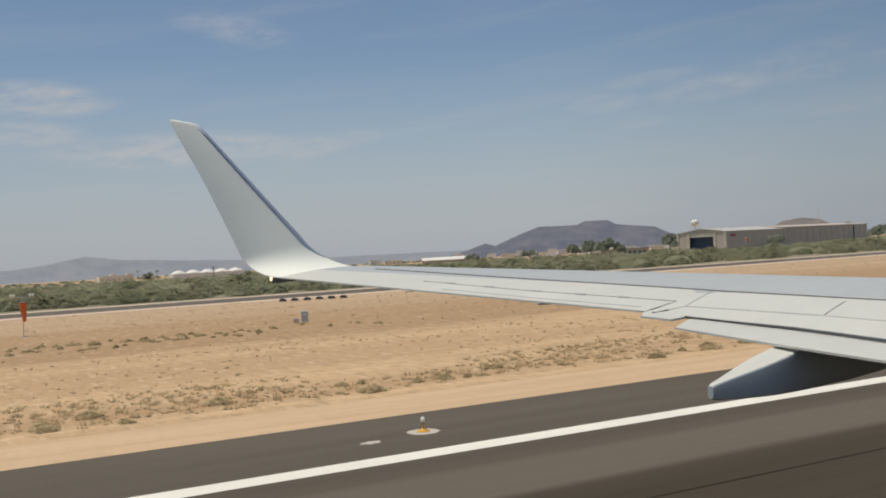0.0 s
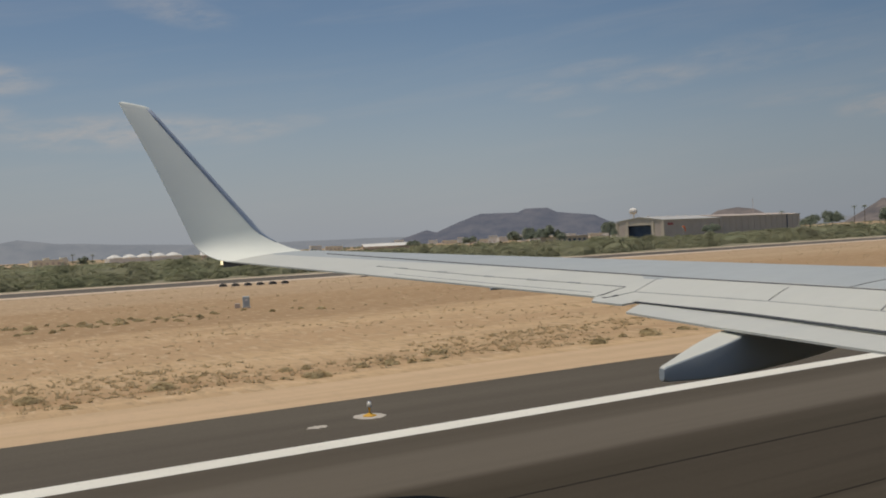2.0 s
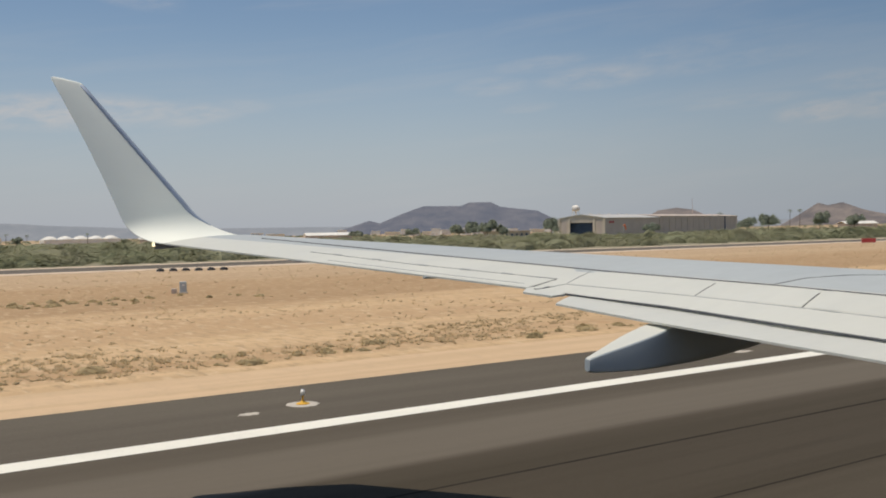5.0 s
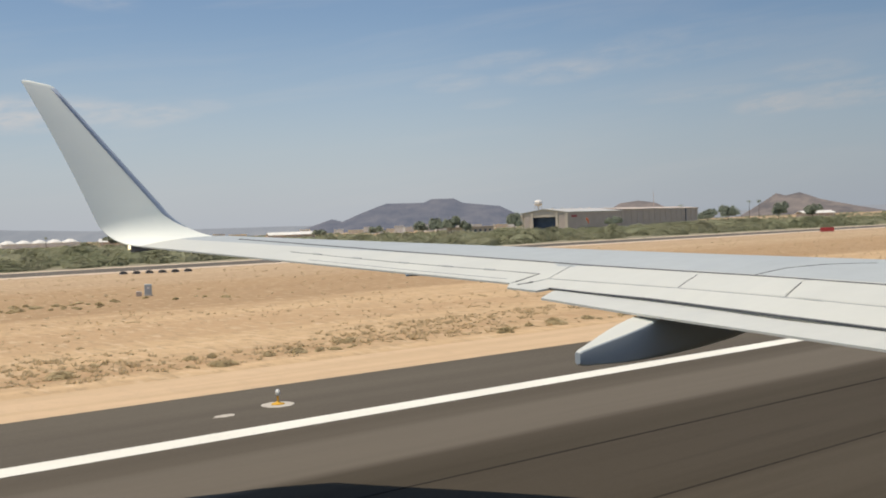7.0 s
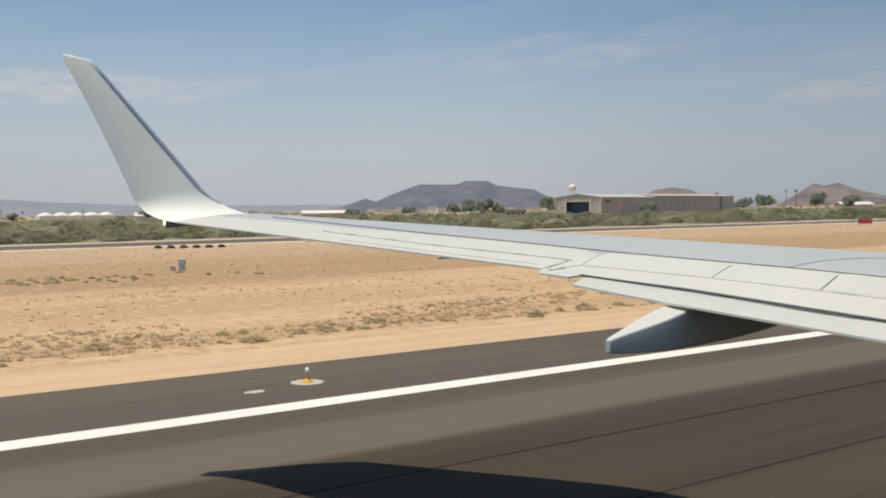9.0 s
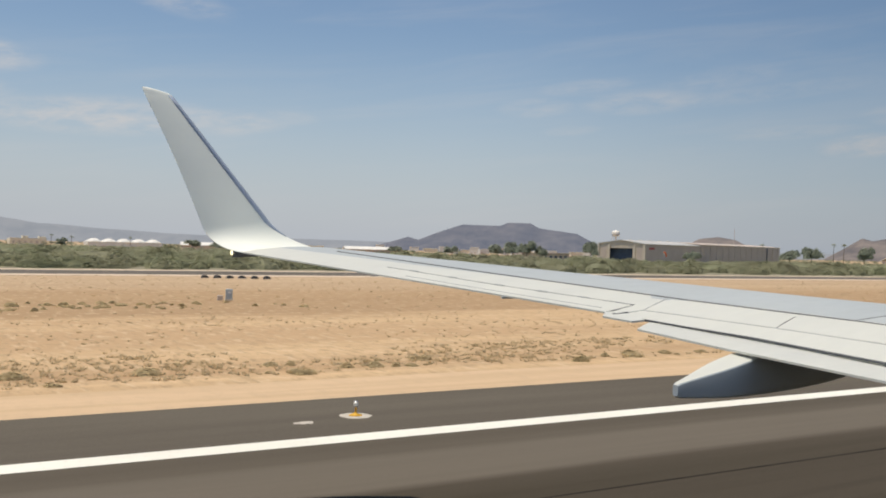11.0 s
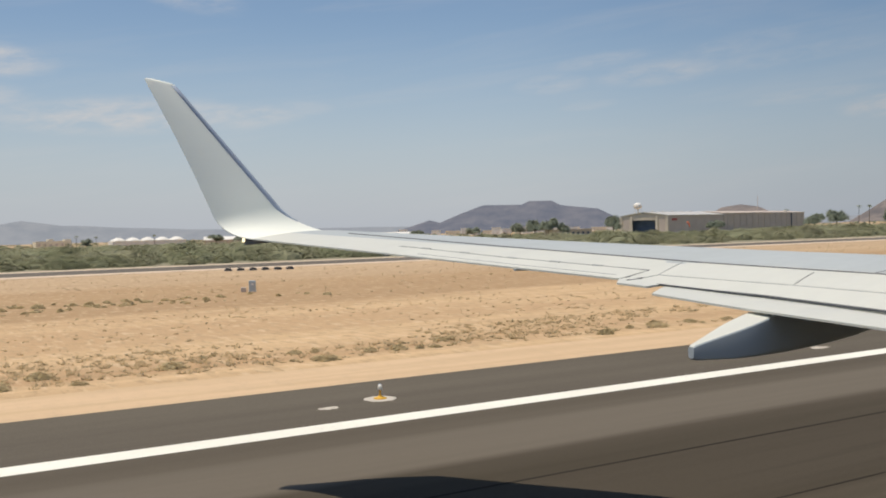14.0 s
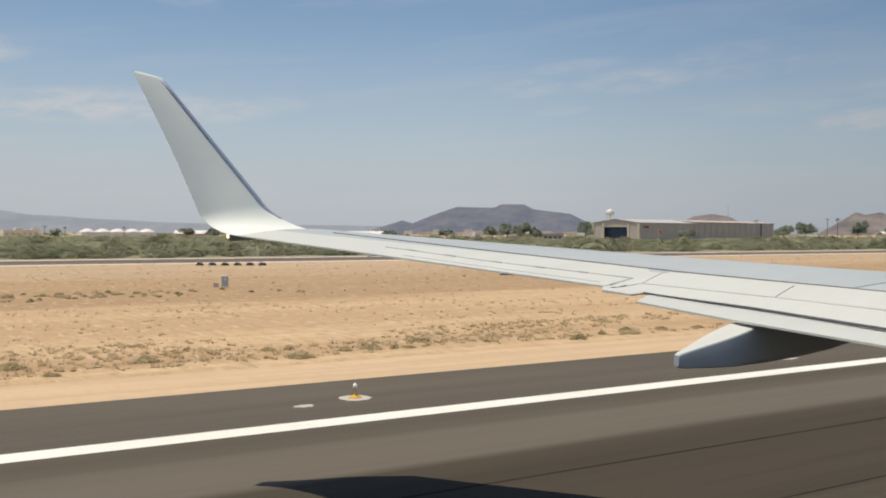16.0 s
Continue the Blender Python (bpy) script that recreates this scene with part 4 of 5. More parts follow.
for n, (az, d, h, w) in enumerate(((41.4, 470, 11.0, 4.6), (37.8, 540, 12.0, 5.2), (37.0, 560, 10.4, 4.6), (36.2, 580, 9.2, 4.6), (38.7, 545, 8.6, 4.0), (33.6, 620, 7.0, 4.6), (52.0, 520, 9.6, 5.0), (53.1, 560, 11.8, 5.4), (55.7, 600, 13.0, 5.6), (57.4, 560, 10.0, 5.2), (46.9, 455, 6.6, 4.2), (19.2, 640, 8.0, 5.2), (20.6, 660, 8.4, 5.0), (12.4, 760, 8.5, 4.0), (30.4, 640, 7.4, 5.4))):
    bx, by = bearing(az, d)
    build_tree(bx, by, h, w, 100 + n, "dark green broad-crowned tree among the airfield scrub")


def build_palm(x, y, h, seed):
    rng = random.Random(seed)
    t = thing("palm_tree", (x, y, ground_z(x, y)), "slim palm tree with a small dark crown", "palm tree", "palms on the skyline")
    part("trunk", tube(bmesh.new(), (0, 0, -0.2), (0.15, 0, h), 0.20, 0.12, 8), BARK, t, "slim brown palm trunk")
    verts, faces = [], []
    for _ in range(24):
        a, rise = rng.uniform(0, 6.28), rng.uniform(-0.3, 0.9)
        n0 = Vector((math.cos(a), math.sin(a), 0))
        side = Vector((-math.sin(a), math.cos(a), 0)) * 0.22
        p = Vector((0.15, 0, h))
        b = len(verts)
        for k in range(4):
            q = p + n0 * 0.6 * k + Vector((0, 0, rise * 0.5 * k - 0.16 * k * k))
            wdt = (0.5, 1.0, 0.8, 0.1)[k]
            verts += [tuple(q - side * wdt), tuple(q + side * wdt)]
            if k:
                faces.append((b + 2 * k - 2, b + 2 * k - 1, b + 2 * k + 1, b + 2 * k))
    tagged(raw("crown", verts, faces, TREE_LEAF, t), "dark green palm fronds")


for n, (az, d, h) in enumerate(((50.6, 620, 12.0), (54.2, 640, 13.0), (54.7, 650, 13.4), (11.9, 780, 9.6), (12.9, 790, 9.0), (15.9, 800, 9.5))):
    build_palm(*bearing(az, d), h, 300 + n)


# ---- hangar and the long shed behind it ----
def quad_prism(bm, outline, y0, y1):
    """A solid with the given outline in x and z, drawn from y0 to y1."""
    return loft(bm, [[(x, y0, z) for x, z in outline], [(x, y1, z) for x, z in outline]])


def gable(bm, x0, x1, y0, y1, eave, ridge, thick, over=0.6):
    ym = (y0 + y1) / 2
    out = [(y0 - over, eave), (ym, ridge), (y1 + over, eave), (y1 + over, eave - thick), (ym, ridge - thick), (y0 - over, eave - thick)]
    return loft(bm, [[(x, y, z) for y, z in out] for x in (x0 - over, x1 + over)])


def build_hangar():
    cx, cy = bearing(44.4, 480)
    gz = ground_z(cx, cy)
    h = thing("hangar", (cx, cy, gz), "beige airfield hangar with pale metal roof and open dark doorway", "hangar", turn=18.4)
    bm = bmesh.new()
    box(bm, 0, 0.5, 0, 6.0, -1, 9.0)
    box(bm, 0, 0.5, 19.0, 25.0, -1, 9.0)
    box(bm, 0, 0.5, 6.0, 19.0, 7.0, 9.0)
    part("front_wall", bm, BEIGE, h, "beige front wall round the doorway")
    bm = bmesh.new()
    loft(bm, [[(x, 0, 9.0), (x, 25, 9.0), (x, 12.5, 10.6)] for x in (0.02, 0.5)])
    part("gable", bm, BEIGE, h, "low beige gable over the doorway")
    for y in (0.0, 5.2, 18.6, 24.2):
        part("pilaster", boxed(-0.5, 0.0, y, y + 1.2, -1, 8.6, 0.05), BEIGE, h)
    for y in (1.7, 20.5):
        part("side_door", boxed(-0.12, 0.0, y, y + 2.9, -1, 7.6), SHEET, h, "grey-brown sheet panel beside the doorway")
    part("side_wall", boxed(0.5, 60, 0, 0.5, -1, 9.0), SHEET, h, "weathered brown side wall")
    part("side_wall", boxed(0.5, 60, 24.5, 25, -1, 9.0), SHEET, h)
    part("back_wall", boxed(59.5, 60, 0.5, 24.5, -1, 9.0), SHEET, h)
    # a dark board close behind the opening stands in for the shaded interior
    part("interior_lining", boxed(2.6, 2.9, 0.6, 24.4, -1, 8.8), DARK_INSIDE, h, "dark blue board for the shaded interior behind the doorway")
    part("roof", gable(bmesh.new(), 0, 60, 0, 25, 9.2, 11.0, 0.3), ROOF, h, "pale metal gable roof")
    for k in range(5):
        part("roof_vent", boxed(8 + 10 * k, 9.2 + 10 * k, 12.0, 13.0, 10.7, 11.4, 0.1), ROOF, h)
    part("wall_sign", boxed(3.5, 9.0, -0.08, 0.0, 6.6, 7.6), SIGN_RED, h, "faded red sign panel")
    sx, sy = 60.5 * math.cos(radians(18.4)), 60.5 * math.sin(radians(18.4))
    s = thing("long_shed", (cx + sx, cy + sy, gz), "long weathered brown shed joined behind the hangar", "shed", turn=18.4)
    part("wall", boxed(0, 112, 0, 24, -1.5, 9.6), SHEET, s, "weathered brown sheet wall")
    part("roof", gable(bmesh.new(), 0, 112, 0, 24, 9.9, 11.0, 0.25), SHEET, s, "low brown roof")
    for k in range(14):
        part("wall_rib", boxed(4 + 8 * k, 4.35 + 8 * k, -0.18, 0, -1.5, 9.3), SHEET, s)
    # a dark upright added for a narrow dark stripe on the wall
    part("downpipe", tube(bmesh.new(), (91, -0.3, -1.5), (91, -0.3, 9.4), 0.3, 0.3, 8), DARK_INSIDE, s, "dark upright stripe at the shed's last bay")
    part("plinth", boxed(0, 112, -0.7, 0, -1.5, 0.5, 0.05), CONCRETE, s, "pale concrete plinth along the wall")


build_hangar()


def build_low_building():
    bx, by = bearing(38.4, 560)
    b = thing("low_building", (bx, by, ground_z(bx, by)), "long low brown-roofed airfield building beside the trees", "building", turn=18.4)
    part("wall", boxed(0, 34, 0, 10, -1, 3.6), BEIGE, b, "pale rendered wall")
    part("roof", boxed(-1, 35, -1, 11, 3.6, 4.1, 0.1), SHEET, b, "flat brown roof")
    for k in range(6):
        part("window", boxed(2.5 + 5.2 * k, 4.9 + 5.2 * k, -0.06, 0.0, 1.1, 2.4), DARK_INSIDE, b, "dark window")


build_low_building()


def build_tower():
    bx, by = bearing(42.76, 700)
    w = thing("water_tower", (bx, by, ground_z(bx, by)), "white round water tower on four thin legs", "water tower")
    gz = ground_z(bx, by)
    lo = 13.2 - gz
    bm = bmesh.new()
    prof = [(0.3, 0), (1.6, 0.35), (2.4, 1.0), (2.5, 1.5), (2.5, 2.5), (2.3, 3.0), (1.4, 3.6), (0.2, 4.0)]
    loft(bm, [[(1.08 * q * math.cos(a), 1.08 * q * math.sin(a), lo + 1.1 * z) for a in [2 * math.pi * k / 24 for k in range(24)]] for q, z in prof])
    part("tank", bm, WHITE_WALL, w, "white painted steel tank", True)
    for a in (0.6, 2.17, 3.74, 5.31):
        part("leg", tube(bmesh.new(), (3.0 * math.cos(a), 3.0 * math.sin(a), -0.5), (2.2 * math.cos(a), 2.2 * math.sin(a), lo + 1.0), 0.16, 0.14, 8), WHITE_WALL, w)
    part("riser_pipe", tube(bmesh.new(), (0, 0, -0.5), (0, 0, lo + 0.3), 0.22, 0.22, 8), WHITE_WALL, w)
    part("walkway", tube(bmesh.new(), (0, 0, lo + 1.2), (0, 0, lo + 1.35), 3.0, 3.0, 24), METAL, w, "thin steel walkway ring")
    mx, my = bearing(49.15, 620)
    m = thing("radio_mast", (mx, my, ground_z(mx, my)), "thin dark radio mast above the sheds", "mast")
    part("pole", tube(bmesh.new(), (0, 0, -0.5), (-0.3, 0, 20.5), 0.22, 0.10, 8), SHEET, m)
    part("antenna", tube(bmesh.new(), (-0.3, 0, 20.4), (-0.32, 0, 21.6), 0.05, 0.03, 6), METAL, m)


build_tower()


# ---- white buildings by the far perimeter ----
def build_vaulted_hall():
    x0, y0 = bearing(13.75, 800)
    x1, y1 = bearing(17.6, 815)
    turn = math.degrees(math.atan2(y1 - y0, x1 - x0))
    length = math.hypot(x1 - x0, y1 - y0)
    v = thing("vaulted_hall", (x0, y0, ground_z(x0, y0)), "white hall with a row of rounded vault roofs", "building", turn=turn)
    part("wall", boxed(0, length, 0, 14, -1, 5.4), WHITE_WALL, v, "off-white wall")
    n = 5
    for k in range(n):
        a, b = length * k / n + 0.6, length * (k + 1) / n - 0.6
        bm = bmesh.new()
        rings = []
        for y, k2 in ((-0.4, 0.05), (1.0, 0.45), (2.6, 0.75), (5.0, 0.97), (8.5, 1.0), (12.0, 0.8), (14.4, 0.05)):
            arc = [(a + (b - a) * i / 12, 5.4 + 2.6 * k2 * math.sin(math.pi * i / 12) ** 0.8) for i in range(13)]
            rings.append([(x, y, z) for x, z in arc + [(b, 5.2), (a, 5.2)]])
        loft(bm, rings)
        part("vault_roof", bm, WHITE_WALL, v, "bright white rounded roof", True)
    for k in range(7):
        part("window", boxed(3 + 7 * k, 5.4 + 7 * k, -0.08, 0, 1.2, 2.6), SHEET, v)
    bx, by = bearing(9.9, 820)
    h = thing("flat_building", (bx, by, ground_z(bx, by)), "cream flat-roofed building with a raised middle block", "building", turn=turn)
    part("wall", boxed(0, 26, 0, 12, -1, 6.6), CREAM, h, "cream rendered wall")
    part("tower_block", boxed(9, 13, 1, 8, 6.6, 8.4), CREAM, h)
    part("stair_block", boxed(21, 25.5, 1, 8, 6.6, 8.2), CREAM, h)
    part("parapet", boxed(-0.2, 26.2, -0.2, 0.2, 6.6, 7.0), WHITE_WALL, h)
    for k in range(6):
        part("window", boxed(1.5 + 4.2 * k, 3.3 + 4.2 * k, -0.08, 0, 3.2, 4.8), SHEET, h, "dark window")


build_vaulted_hall()


def build_white_shed(az, d, length, label):
    bx, by = bearing(az, d)
    s = thing("white_roofed_shed", (bx, by, ground_z(bx, by)), label, "shed", turn=-20)
    part("wall", boxed(0, length, 0, 11, -1, 3.6), SHEET, s, "brown shaded wall")
    part("roof", gable(bmesh.new(), 0, length, 0, 11, 3.9, 6.0, 0.25, 1.0), WHITE_WALL, s, "bright white gable roof")
    for k in range(int(length / 6)):
        part("post", boxed(1 + 6 * k, 1.3 + 6 * k, -1.0, -0.7, -1, 3.7), WHITE_WALL, s)


build_white_shed(27.6, 760, 34, "long shed with a bright white roof")
build_white_shed(18.6, 700, 26, "open shed with a bright white roof")
build_white_shed(57.0, 900, 30, "low shed with a bright white roof below the hills")

# ---- the town at the foot of the mesa ----
def build_house(w, d, h, mat):
    e = thing("house", (0, 0, -50), "small pale flat-roofed house of the town", "house", "houses of the town")
    part("wall", boxed(0, w, 0, d, -1.5, h), mat, e, "pale rendered wall")
    part("parapet", boxed(-0.3, w + 0.3, -0.3, d + 0.3, h, h + 0.5), mat, e)
    for k in range(max(1, int(w / 5))):
        part("window", boxed(1.2 + 5 * k, 2.9 + 5 * k, -0.08, 0.0, 1.2, 2.8), SHEET, e, "dark window")
    return e


rng = random.Random(8)
kinds = [build_house(14, 9, 6.5, WHITE_WALL), build_house(22, 10, 5.0, CREAM), build_house(11, 9, 8.5, WHITE_WALL)]
for k, az in enumerate((24.6, 25.4, 29.3, 31.2, 32.0, 32.9, 33.4, 34.1, 34.6, 35.2, 35.9, 36.4, 37.0, 37.9, 38.3, 39.0, 40.3, 41.0)):
    d = rng.uniform(1250, 1650)
    hx, hy = bearing(az, d)
    at = pose(hx, hy, ground_z(hx, hy), 0, 0, rng.uniform(-45, -10))
    src = kinds[k % 3]
    if k < 3:
        src.matrix_basis = at
    else:
        copy_thing(src, at)


# ---- airfield furniture ----
def build_edge_light():
    e = thing("runway_edge_light", (11.6, 22.1, 0.016), "small runway edge light with an orange base on a pale disc", "runway light", "runway edge lights")
    rim = random.Random(3)
    outline = [0.40 * rim.uniform(0.93, 1.07) for _ in range(28)]
    bm = bmesh.new()
    loft(bm, [[(r * k * math.cos(a), r * k * math.sin(a), z) for r, a in zip(outline, [2 * math.pi * i / 28 for i in range(28)])] for k, z in ((1.0, 0.0), (0.98, 0.010), (0.2, 0.014))])
    part("base_disc", bm, CONCRETE, e, "pale worn concrete disc")
    bm = bmesh.new()
    loft(bm, [[(r * math.cos(a), r * math.sin(a), z) for a in [2 * math.pi * i / 20 for i in range(20)]] for r, z in ((0.17, 0.012), (0.16, 0.03), (0.07, 0.06), (0.035, 0.09))])
    part("base_cone", bm, YELLOW, e, "orange-yellow painted cone", True)
    part("stem", tube(bmesh.new(), (0, 0, 0.085), (0, 0, 0.24), 0.026, 0.022, 12), YELLOW, e, "orange stem")
    part("lamp", tube(bmesh.new(), (0, 0, 0.25), (0, 0, 0.35), 0.06, 0.05, 14), LAMP_GLASS, e, "clear glass lamp", True)
    part("collar", tube(bmesh.new(), (0, 0, 0.23), (0, 0, 0.255), 0.065, 0.065, 14), METAL, e)
    part("cap", tube(bmesh.new(), (0, 0, 0.35), (0, 0, 0.375), 0.05, 0.03, 14), METAL, e)
    return e


def build_spall(x, y, size, seed):
    """A pale scraped patch of filler on the shoulder, with a ragged outline."""
    rng = random.Random(seed)
    ring = [(size * rng.uniform(0.55, 1.1) * math.cos(a) * 1.5, size * rng.uniform(0.5, 1.1) * math.sin(a)) for a in [2 * math.pi * i / 18 for i in range(18)]]
    bm = loft(bmesh.new(), [[(x + px * k, y + py * k, z) for px, py in ring] for k, z in ((1.0, 0.014), (0.92, 0.019), (0.3, 0.021))])
    tagged(part("asphalt_patch", bm, CONCRETE), "pale ragged repair patch on the asphalt shoulder", "patch", "repair patches on the shoulder")


for spot in ((10.0, 21.75, 0.22, 5), (27.5, 21.5, 0.3, 6), (44.0, 22.3, 0.35, 7)):
    build_spall(*spot)
light = build_edge_light()
for k in (-1, 1, 2, 3, 4):
    copy_thing(light, pose(11.6 + 60 * k, 22.1, 0.016))


def letters(text, size, mat, parent, at, name="lettering"):
    cu = bpy.data.curves.new(name, "FONT")
    cu.body, cu.size, cu.extrude, cu.align_x, cu.align_y = text, size, 0.004, "CENTER", "CENTER"
    tmp = bpy.data.objects.new(name, cu)
    scene.collection.objects.link(tmp)
    me = bpy.data.meshes.new_from_object(tmp.evaluated_get(bpy.context.evaluated_depsgraph_get()))
    bpy.data.objects.remove(tmp)
    me.materials.clear()
    me.materials.append(mat)
    ob = new(name, me)
    ob.parent = parent
    ob.matrix_basis = at
    return ob


def build_sign(x, y, turn, panels, height, label):
    """A row of box-shaped taxiway sign panels on short legs; the face looks along its own -y."""
    s = thing("taxiway_sign", (x, y, ground_z(x, y)), label, "sign", "taxiway signs", turn=turn)
    at = 0.0
    for width, mat, text in panels:
        p = part("panel", boxed(at, at + width - 0.04, -0.16, 0.16, 0.22, 0.22 + height, 0.03), mat, s)
        part("frame", boxed(at - 0.015, at + width - 0.025, -0.14, 0.14, 0.20, 0.24, 0.005), METAL, p, "thin metal frame")
        if text:
            letters(text, height * 0.85, LINE_WHITE, p, pose(at + width / 2, -0.165, 0.22 + height / 2, 90))
        for q in (0.2, width - 0.3):
            part("leg", tube(bmesh.new(), (at + q, 0, 0), (at + q, 0, 0.24), 0.03, 0.03, 8), METAL, s)
        at += width
    return s


LINE_WHITE = plain("white_lettering", (0.7, 0.69, 0.66), (0.8, 0.79, 0.76), scale=5)
build_sign(-98.5, 61.9, -12, ((2.5, SIGN_BLACK, "A15"), (1.35, SIGN_BLACK, ""), (0.12, METAL, ""), (2.3, SIGN_BLACK, "")), 0.95, "black taxiway sign panels lettered in white on short legs")
red = build_sign(-118.0, 92.5, -12, ((2.2, SIGN_RED, ""), (2.0, SIGN_BLACK, "A15")), 0.95, "red and black taxiway sign on the sand")
for k in range(3):
    part("bar", boxed(0.5 + 0.42 * k, 0.72 + 0.42 * k, -0.172, -0.16, 0.5, 0.95), LINE_WHITE, red, "plain white bar")
build_sign(165, 104, -45, ((2.4, SIGN_RED, ""),), 0.75, "plain red holding position sign on the sand")
build_sign(186, 152, -45, ((2.4, SIGN_BLACK, ""),), 0.8, "plain black taxiway sign beside the taxiway")


def build_drums():
    e = thing("barrier_drum", (38.0, 106.0, 0), "dark brown half-round barrier drum lying on the sand", "barrier", "row of barrier drums")
    arc = [(0.36 * math.cos(math.pi * k / 12), 0.34 * math.sin(math.pi * k / 12)) for k in range(13)]
    part("shell", loft(bmesh.new(), [[(x, y, z) for x, z in arc] for y in (-0.3, 0.3)]), RUBBER, e, "dark brown curved shell", True)
    part("foot", boxed(-0.42, 0.42, -0.33, 0.33, 0, 0.04, 0.01), SHEET, e)
    for k in range(1, 6):
        copy_thing(e, pose(38.0 + 0.95 * k * 1.3, 106.0 - 0.5 * k, 0))


build_drums()


def build_distance_board():
    s = thing("marker_board", (-52.0, 28.6, 0.008), "black bulged runway marker board on a concrete slab", "sign", turn=14)
    part("slab", boxed(-0.75, 0.65, -1.0, 1.0, 0, 0.08, 0.02), CONCRETE, s, "pale concrete slab")
    arc = [(-0.22 - 0.12 * math.sin(math.pi * k / 10), 0.24 + 1.05 * k / 10) for k in range(11)]
    arc += [(0.22 + 0.12 * math.sin(math.pi * k / 10), 1.29 - 1.05 * k / 10) for k in range(11)]
    part("housing", loft(bmesh.new(), [[(x, y, z) for x, z in arc] for y in (-0.68, 0.68)]), SIGN_BLACK, s, "black bulged housing")
    part("end_plate", boxed(-0.1, 0.08, -0.70, -0.68, 0.95, 1.1), LINE_WHITE, s, "small white plate")
    for x in (-0.18, 0.18):
        for y in (-0.5, 0.5):
            part("leg", tube(bmesh.new(), (x, y, 0.07), (x, y, 0.28), 0.035, 0.035, 8), METAL, s)


build_distance_board()


def build_disc_board(x, y):
    """A black box-shaped board with a yellow disc on the face that looks back along the runway."""
    s = thing("disc_board", (x, y, 0), "black box-shaped runway marker with a large yellow disc", "sign")
    part("slab", boxed(-0.5, 0.5, -0.85, 0.85, 0, 0.06, 0.02), CONCRETE, s, "pale concrete slab")
    part("housing", boxed(-0.21, 0.21, -0.6, 0.6, 0.10, 1.43, 0.03), SIGN_BLACK, s, "black sheet metal housing")
    part("disc", tube(bmesh.new(), (-0.225, 0, 0.78), (-0.21, 0, 0.78), 0.52, 0.52, 40), YELLOW, s, "yellow painted disc")
    for q in (-0.45, 0.45):
        part("foot", boxed(-0.16, 0.16, q - 0.06, q + 0.06, 0.05, 0.11), METAL, s)
    pad = thing("light_pad", (x + 2.9, y - 1.5, 0), "pale concrete strips on the sand beside the marker", "slab")
    for k in range(3):
        part("strip", boxed(-1.9, 1.0, -0.9 + 0.75 * k, -0.5 + 0.75 * k, 0, 0.05, 0.015), CONCRETE, pad)
    unit = thing("approach_light", (x + 2.8, y - 2.2, 0.05), "small grey approach light unit on a concrete strip", "runway light", "approach lights on the pad")
    part("post", tube(bmesh.new(), (0, 0, 0), (0, 0, 0.24), 0.04, 0.04, 8), METAL, unit)
    part("head", boxed(-0.22, 0.22, -0.16, 0.16, 0.22, 0.45, 0.04), SHEET, unit, "grey lamp head")
    part("lens", boxed(-0.235, -0.22, -0.11, 0.11, 0.27, 0.40), LAMP_GLASS, unit, "clear lens")
    copy_thing(unit, pose(x + 3.1, y - 0.7, 0.05))


build_disc_board(-24.0, 48.5)


def build_windsock(az, d, h):
    bx, by = bearing(az, d)
    s = thing("windsock", (bx, by, ground_z(bx, by)), "orange windsock hanging limp from its pole", "windsock")
    part("pole", tube(bmesh.new(), (0, 0, -0.2), (0, 0, h), 0.07, 0.05, 8), WHITE_WALL, s)
    bm = bmesh.new()
    pts = [(0.15, h - 0.25, 0.42), (0.8, h - 0.6, 0.36), (1.2, h - 1.3, 0.3), (1.4, h - 2.0, 0.24)]
    loft(bm, [[(x + q * 0.5 * math.cos(a), q * math.sin(a), z + q * math.cos(a) * 0.7) for a in [2 * math.pi * k / 14 for k in range(14)]] for x, z, q in pts])
    part("sock", bm, ORANGE, s, "orange cloth sock", True)


build_windsock(45.4, 400, 5.2)


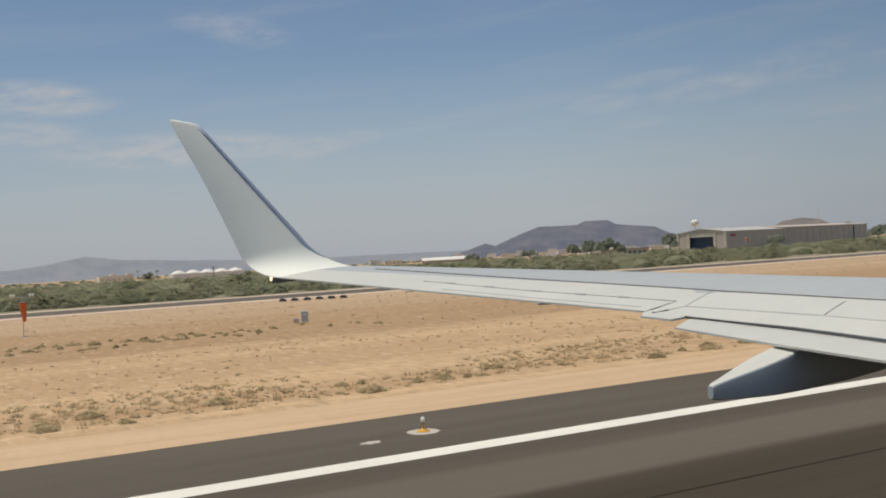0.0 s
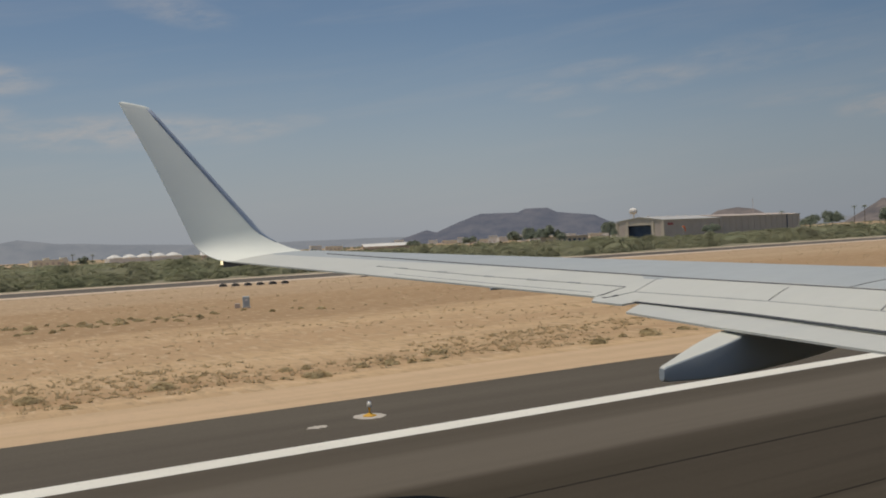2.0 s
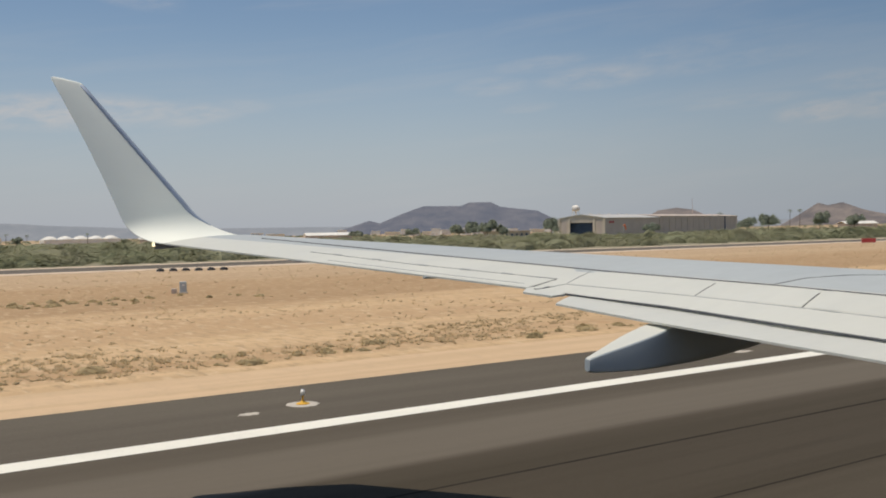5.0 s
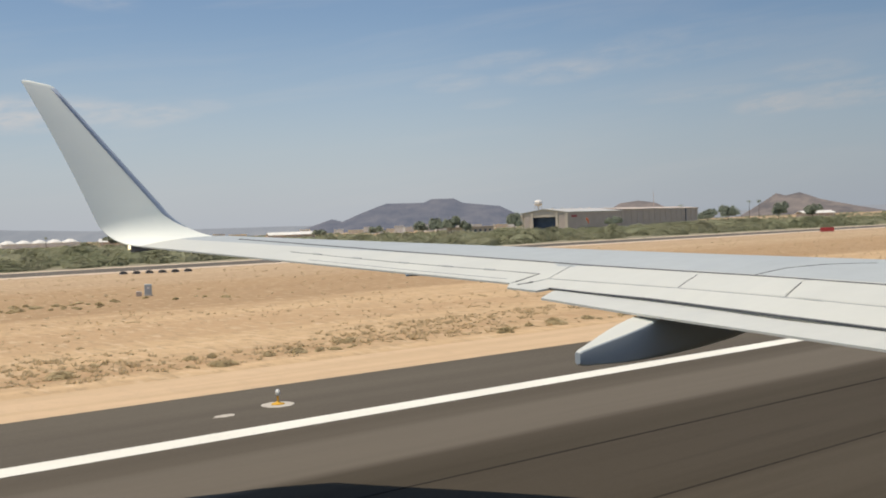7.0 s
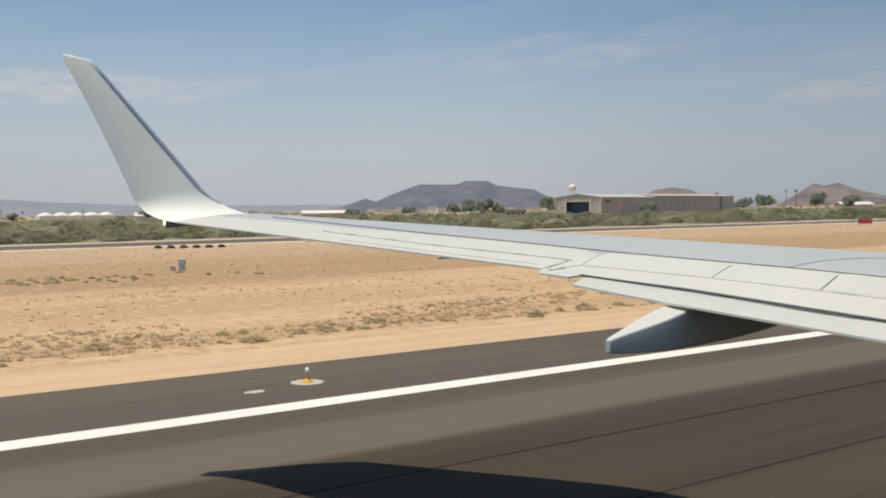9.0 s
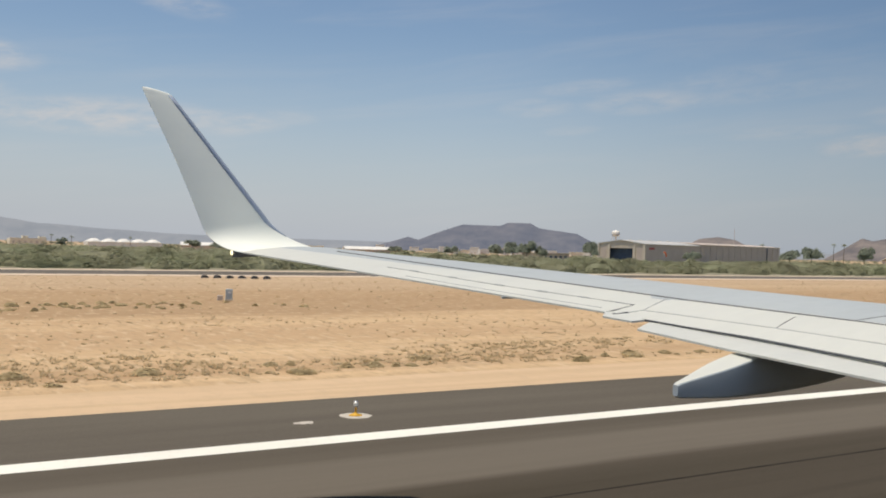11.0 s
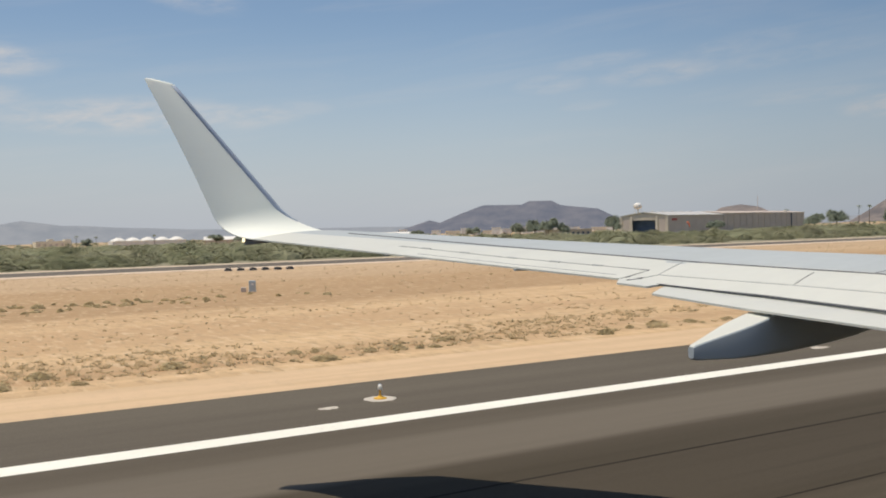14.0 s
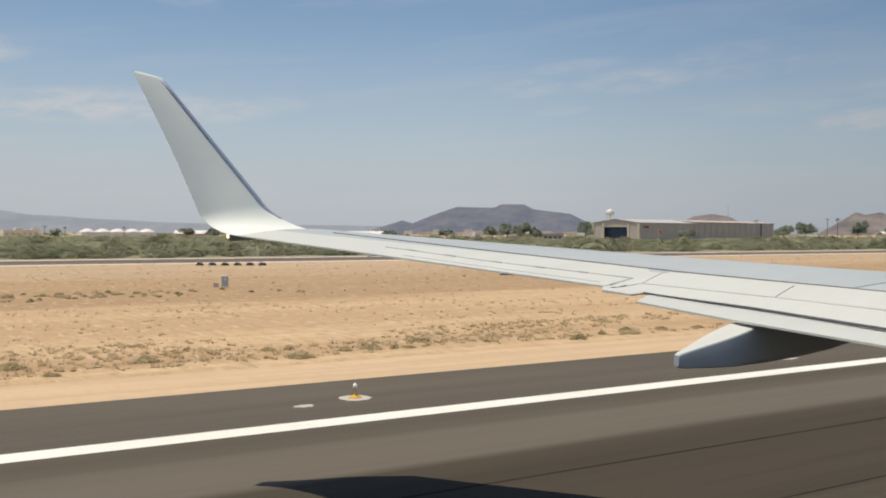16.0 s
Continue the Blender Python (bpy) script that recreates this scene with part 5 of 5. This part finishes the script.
def build_lit_windsock(az, d):
    """A small windsock hanging straight down under a cross-bar that carries two pairs of lamps."""
    bx, by = bearing(az, d)
    s = thing("windsock", (bx, by, ground_z(bx, by)), "faded orange windsock hanging limp under a bar of lamps", "windsock", turn=-8)
    part("footing", tube(bmesh.new(), (0, 0, -0.1), (0, 0, 0.06), 0.28, 0.26, 16), CONCRETE, s, "pale concrete footing")
    part("pole", tube(bmesh.new(), (0, 0, 0.0), (0, 0, 2.95), 0.035, 0.028, 10), METAL, s, "thin grey pole")
    part("crossbar", boxed(-0.78, 0.78, -0.03, 0.03, 2.80, 2.85, 0.01), METAL, s)
    for x in (-0.74, -0.54, 0.54, 0.74):
        lamp = part("lamp", tube(bmesh.new(), (x, -0.02, 2.85), (x, -0.05, 3.04), 0.05, 0.10, 14), WHITE_WALL, s, "white bell-shaped lamp", True)
        part("lens", tube(bmesh.new(), (x, -0.05, 3.04), (x, -0.052, 3.055), 0.092, 0.085, 14), LAMP_GLASS, lamp, "clear glass lens")
    rng = random.Random(8)
    folds = [rng.uniform(0.8, 1.15) for _ in range(16)]
    rings = []
    for k in range(9):
        v = k / 8
        radius = 0.25 - 0.15 * v ** 1.4
        rings.append([(0.05 + 0.05 * v + radius * (1 + (f - 1) * v * 1.6) * math.cos(a), -0.08 + radius * 0.62 * (1 + (f - 1) * v * 1.6) * math.sin(a), 2.48 - 1.38 * v) for f, a in zip(folds, [2 * math.pi * i / 16 for i in range(16)])])
    part("sock", loft(bmesh.new(), rings), ORANGE, s, "faded orange cloth sock", True)
    part("hoop", tube(bmesh.new(), (0.05, -0.08, 2.47), (0.05, -0.08, 2.51), 0.26, 0.26, 20), METAL, s, "thin metal hoop")


build_lit_windsock(6.25, 79)


def build_cabinet():
    s = thing("equipment_cabinet", (25.9, 67.6, 0), "blue-grey equipment cabinet standing on the sand", "cabinet", turn=-20)
    part("body", boxed(-0.24, 0.24, -0.2, 0.2, 0.08, 0.80, 0.03), FAIRING_PAINT, s, "blue-grey steel body")
    part("door", boxed(-0.2, 0.2, -0.215, -0.2, 0.14, 0.74, 0.01), FAIRING_PAINT, s)
    part("plate", boxed(-0.08, 0.1, -0.225, -0.215, 0.5, 0.62), LINE_WHITE, s, "small white plate")
    part("plinth", boxed(-0.3, 0.3, -0.26, 0.26, 0, 0.09, 0.02), CONCRETE, s)
    part("junction_box", boxed(-0.8, -0.42, -0.18, 0.18, 0.0, 0.34, 0.03), SHEET, s, "brown junction box")


build_cabinet()


def build_car(az, d, mat, label):
    bx, by = bearing(az, d)
    c = thing("car", (bx, by, ground_z(bx, by)), label, "car", "parked vehicles", turn=-35)
    side = [(-2.1, 0.35), (-2.15, 0.85), (-1.2, 0.95), (-0.6, 1.45), (1.1, 1.48), (1.7, 0.98), (2.1, 0.9), (2.15, 0.35)]
    part("body", quad_prism(bmesh.new(), side, -0.85, 0.85), mat, c)
    part("windows", quad_prism(bmesh.new(), [(-1.0, 0.98), (-0.55, 1.38), (1.0, 1.40), (1.5, 0.98)], -0.86, 0.86), DARK_INSIDE, c, "dark glass")
    for x in (-1.3, 1.3):
        for y in (-0.8, 0.8):
            part("wheel", tube(bmesh.new(), (x, y - 0.1, 0.33), (x, y + 0.1, 0.33), 0.33, 0.33, 16), RUBBER, c)


build_car(39.6, 500, WHITE_WALL, "white parked car beside the airfield buildings")
build_car(40.2, 505, SHEET, "brown parked car beside the airfield buildings")
build_car(40.7, 498, WHITE_WALL, "white parked car near the tree")


# ---- paved places farther back along the runway: the concrete taxiway mouth and the concrete runway end ----
def build_apron():
    e = thing("concrete_apron", (-150, 25, 0), "pale concrete taxiway mouth of square slabs with dark joints", "apron", kind="structure")
    slab = boxed(-2.44, 2.44, -2.44, 2.44, 0.0, 0.05, 0.015)
    first = part("slab", slab, CONCRETE, e)
    for i in range(18):
        for j in range(14):
            if j > 3 and abs(i - 8.5) > 9.5 - 0.35 * j:
                continue
            ob = first
            if (i, j) != (0, 0):
                ob = new("slab", first.data)
                ob.parent = e
            ob.matrix_basis = pose(-44 + 5 * i, 2.6 + 5 * j, 0)


def build_runway_end():
    strip("concrete_runway_end", -900, -420, -21.5, LINE_Y - 0.6, 0.034, CONCRETE, "worn pale concrete slabs at the runway end", "runway", 0.01)
    for k in range(60):
        strip("paving_joint", -898 + 8 * k, -897.94 + 8 * k, -21.4, LINE_Y - 0.7, 0.037, JOINT, "dark joint between concrete slabs of the runway end", "joint", 0.002)
    disc = tube(bmesh.new(), (-520, 12, 0.034), (-520, 12, 0.040), 3.2, 3.2, 40)
    tagged(part("orange_marking", disc, YELLOW), "worn orange round marking painted on the concrete", "road marking", kind="structure")


build_apron()
build_runway_end()
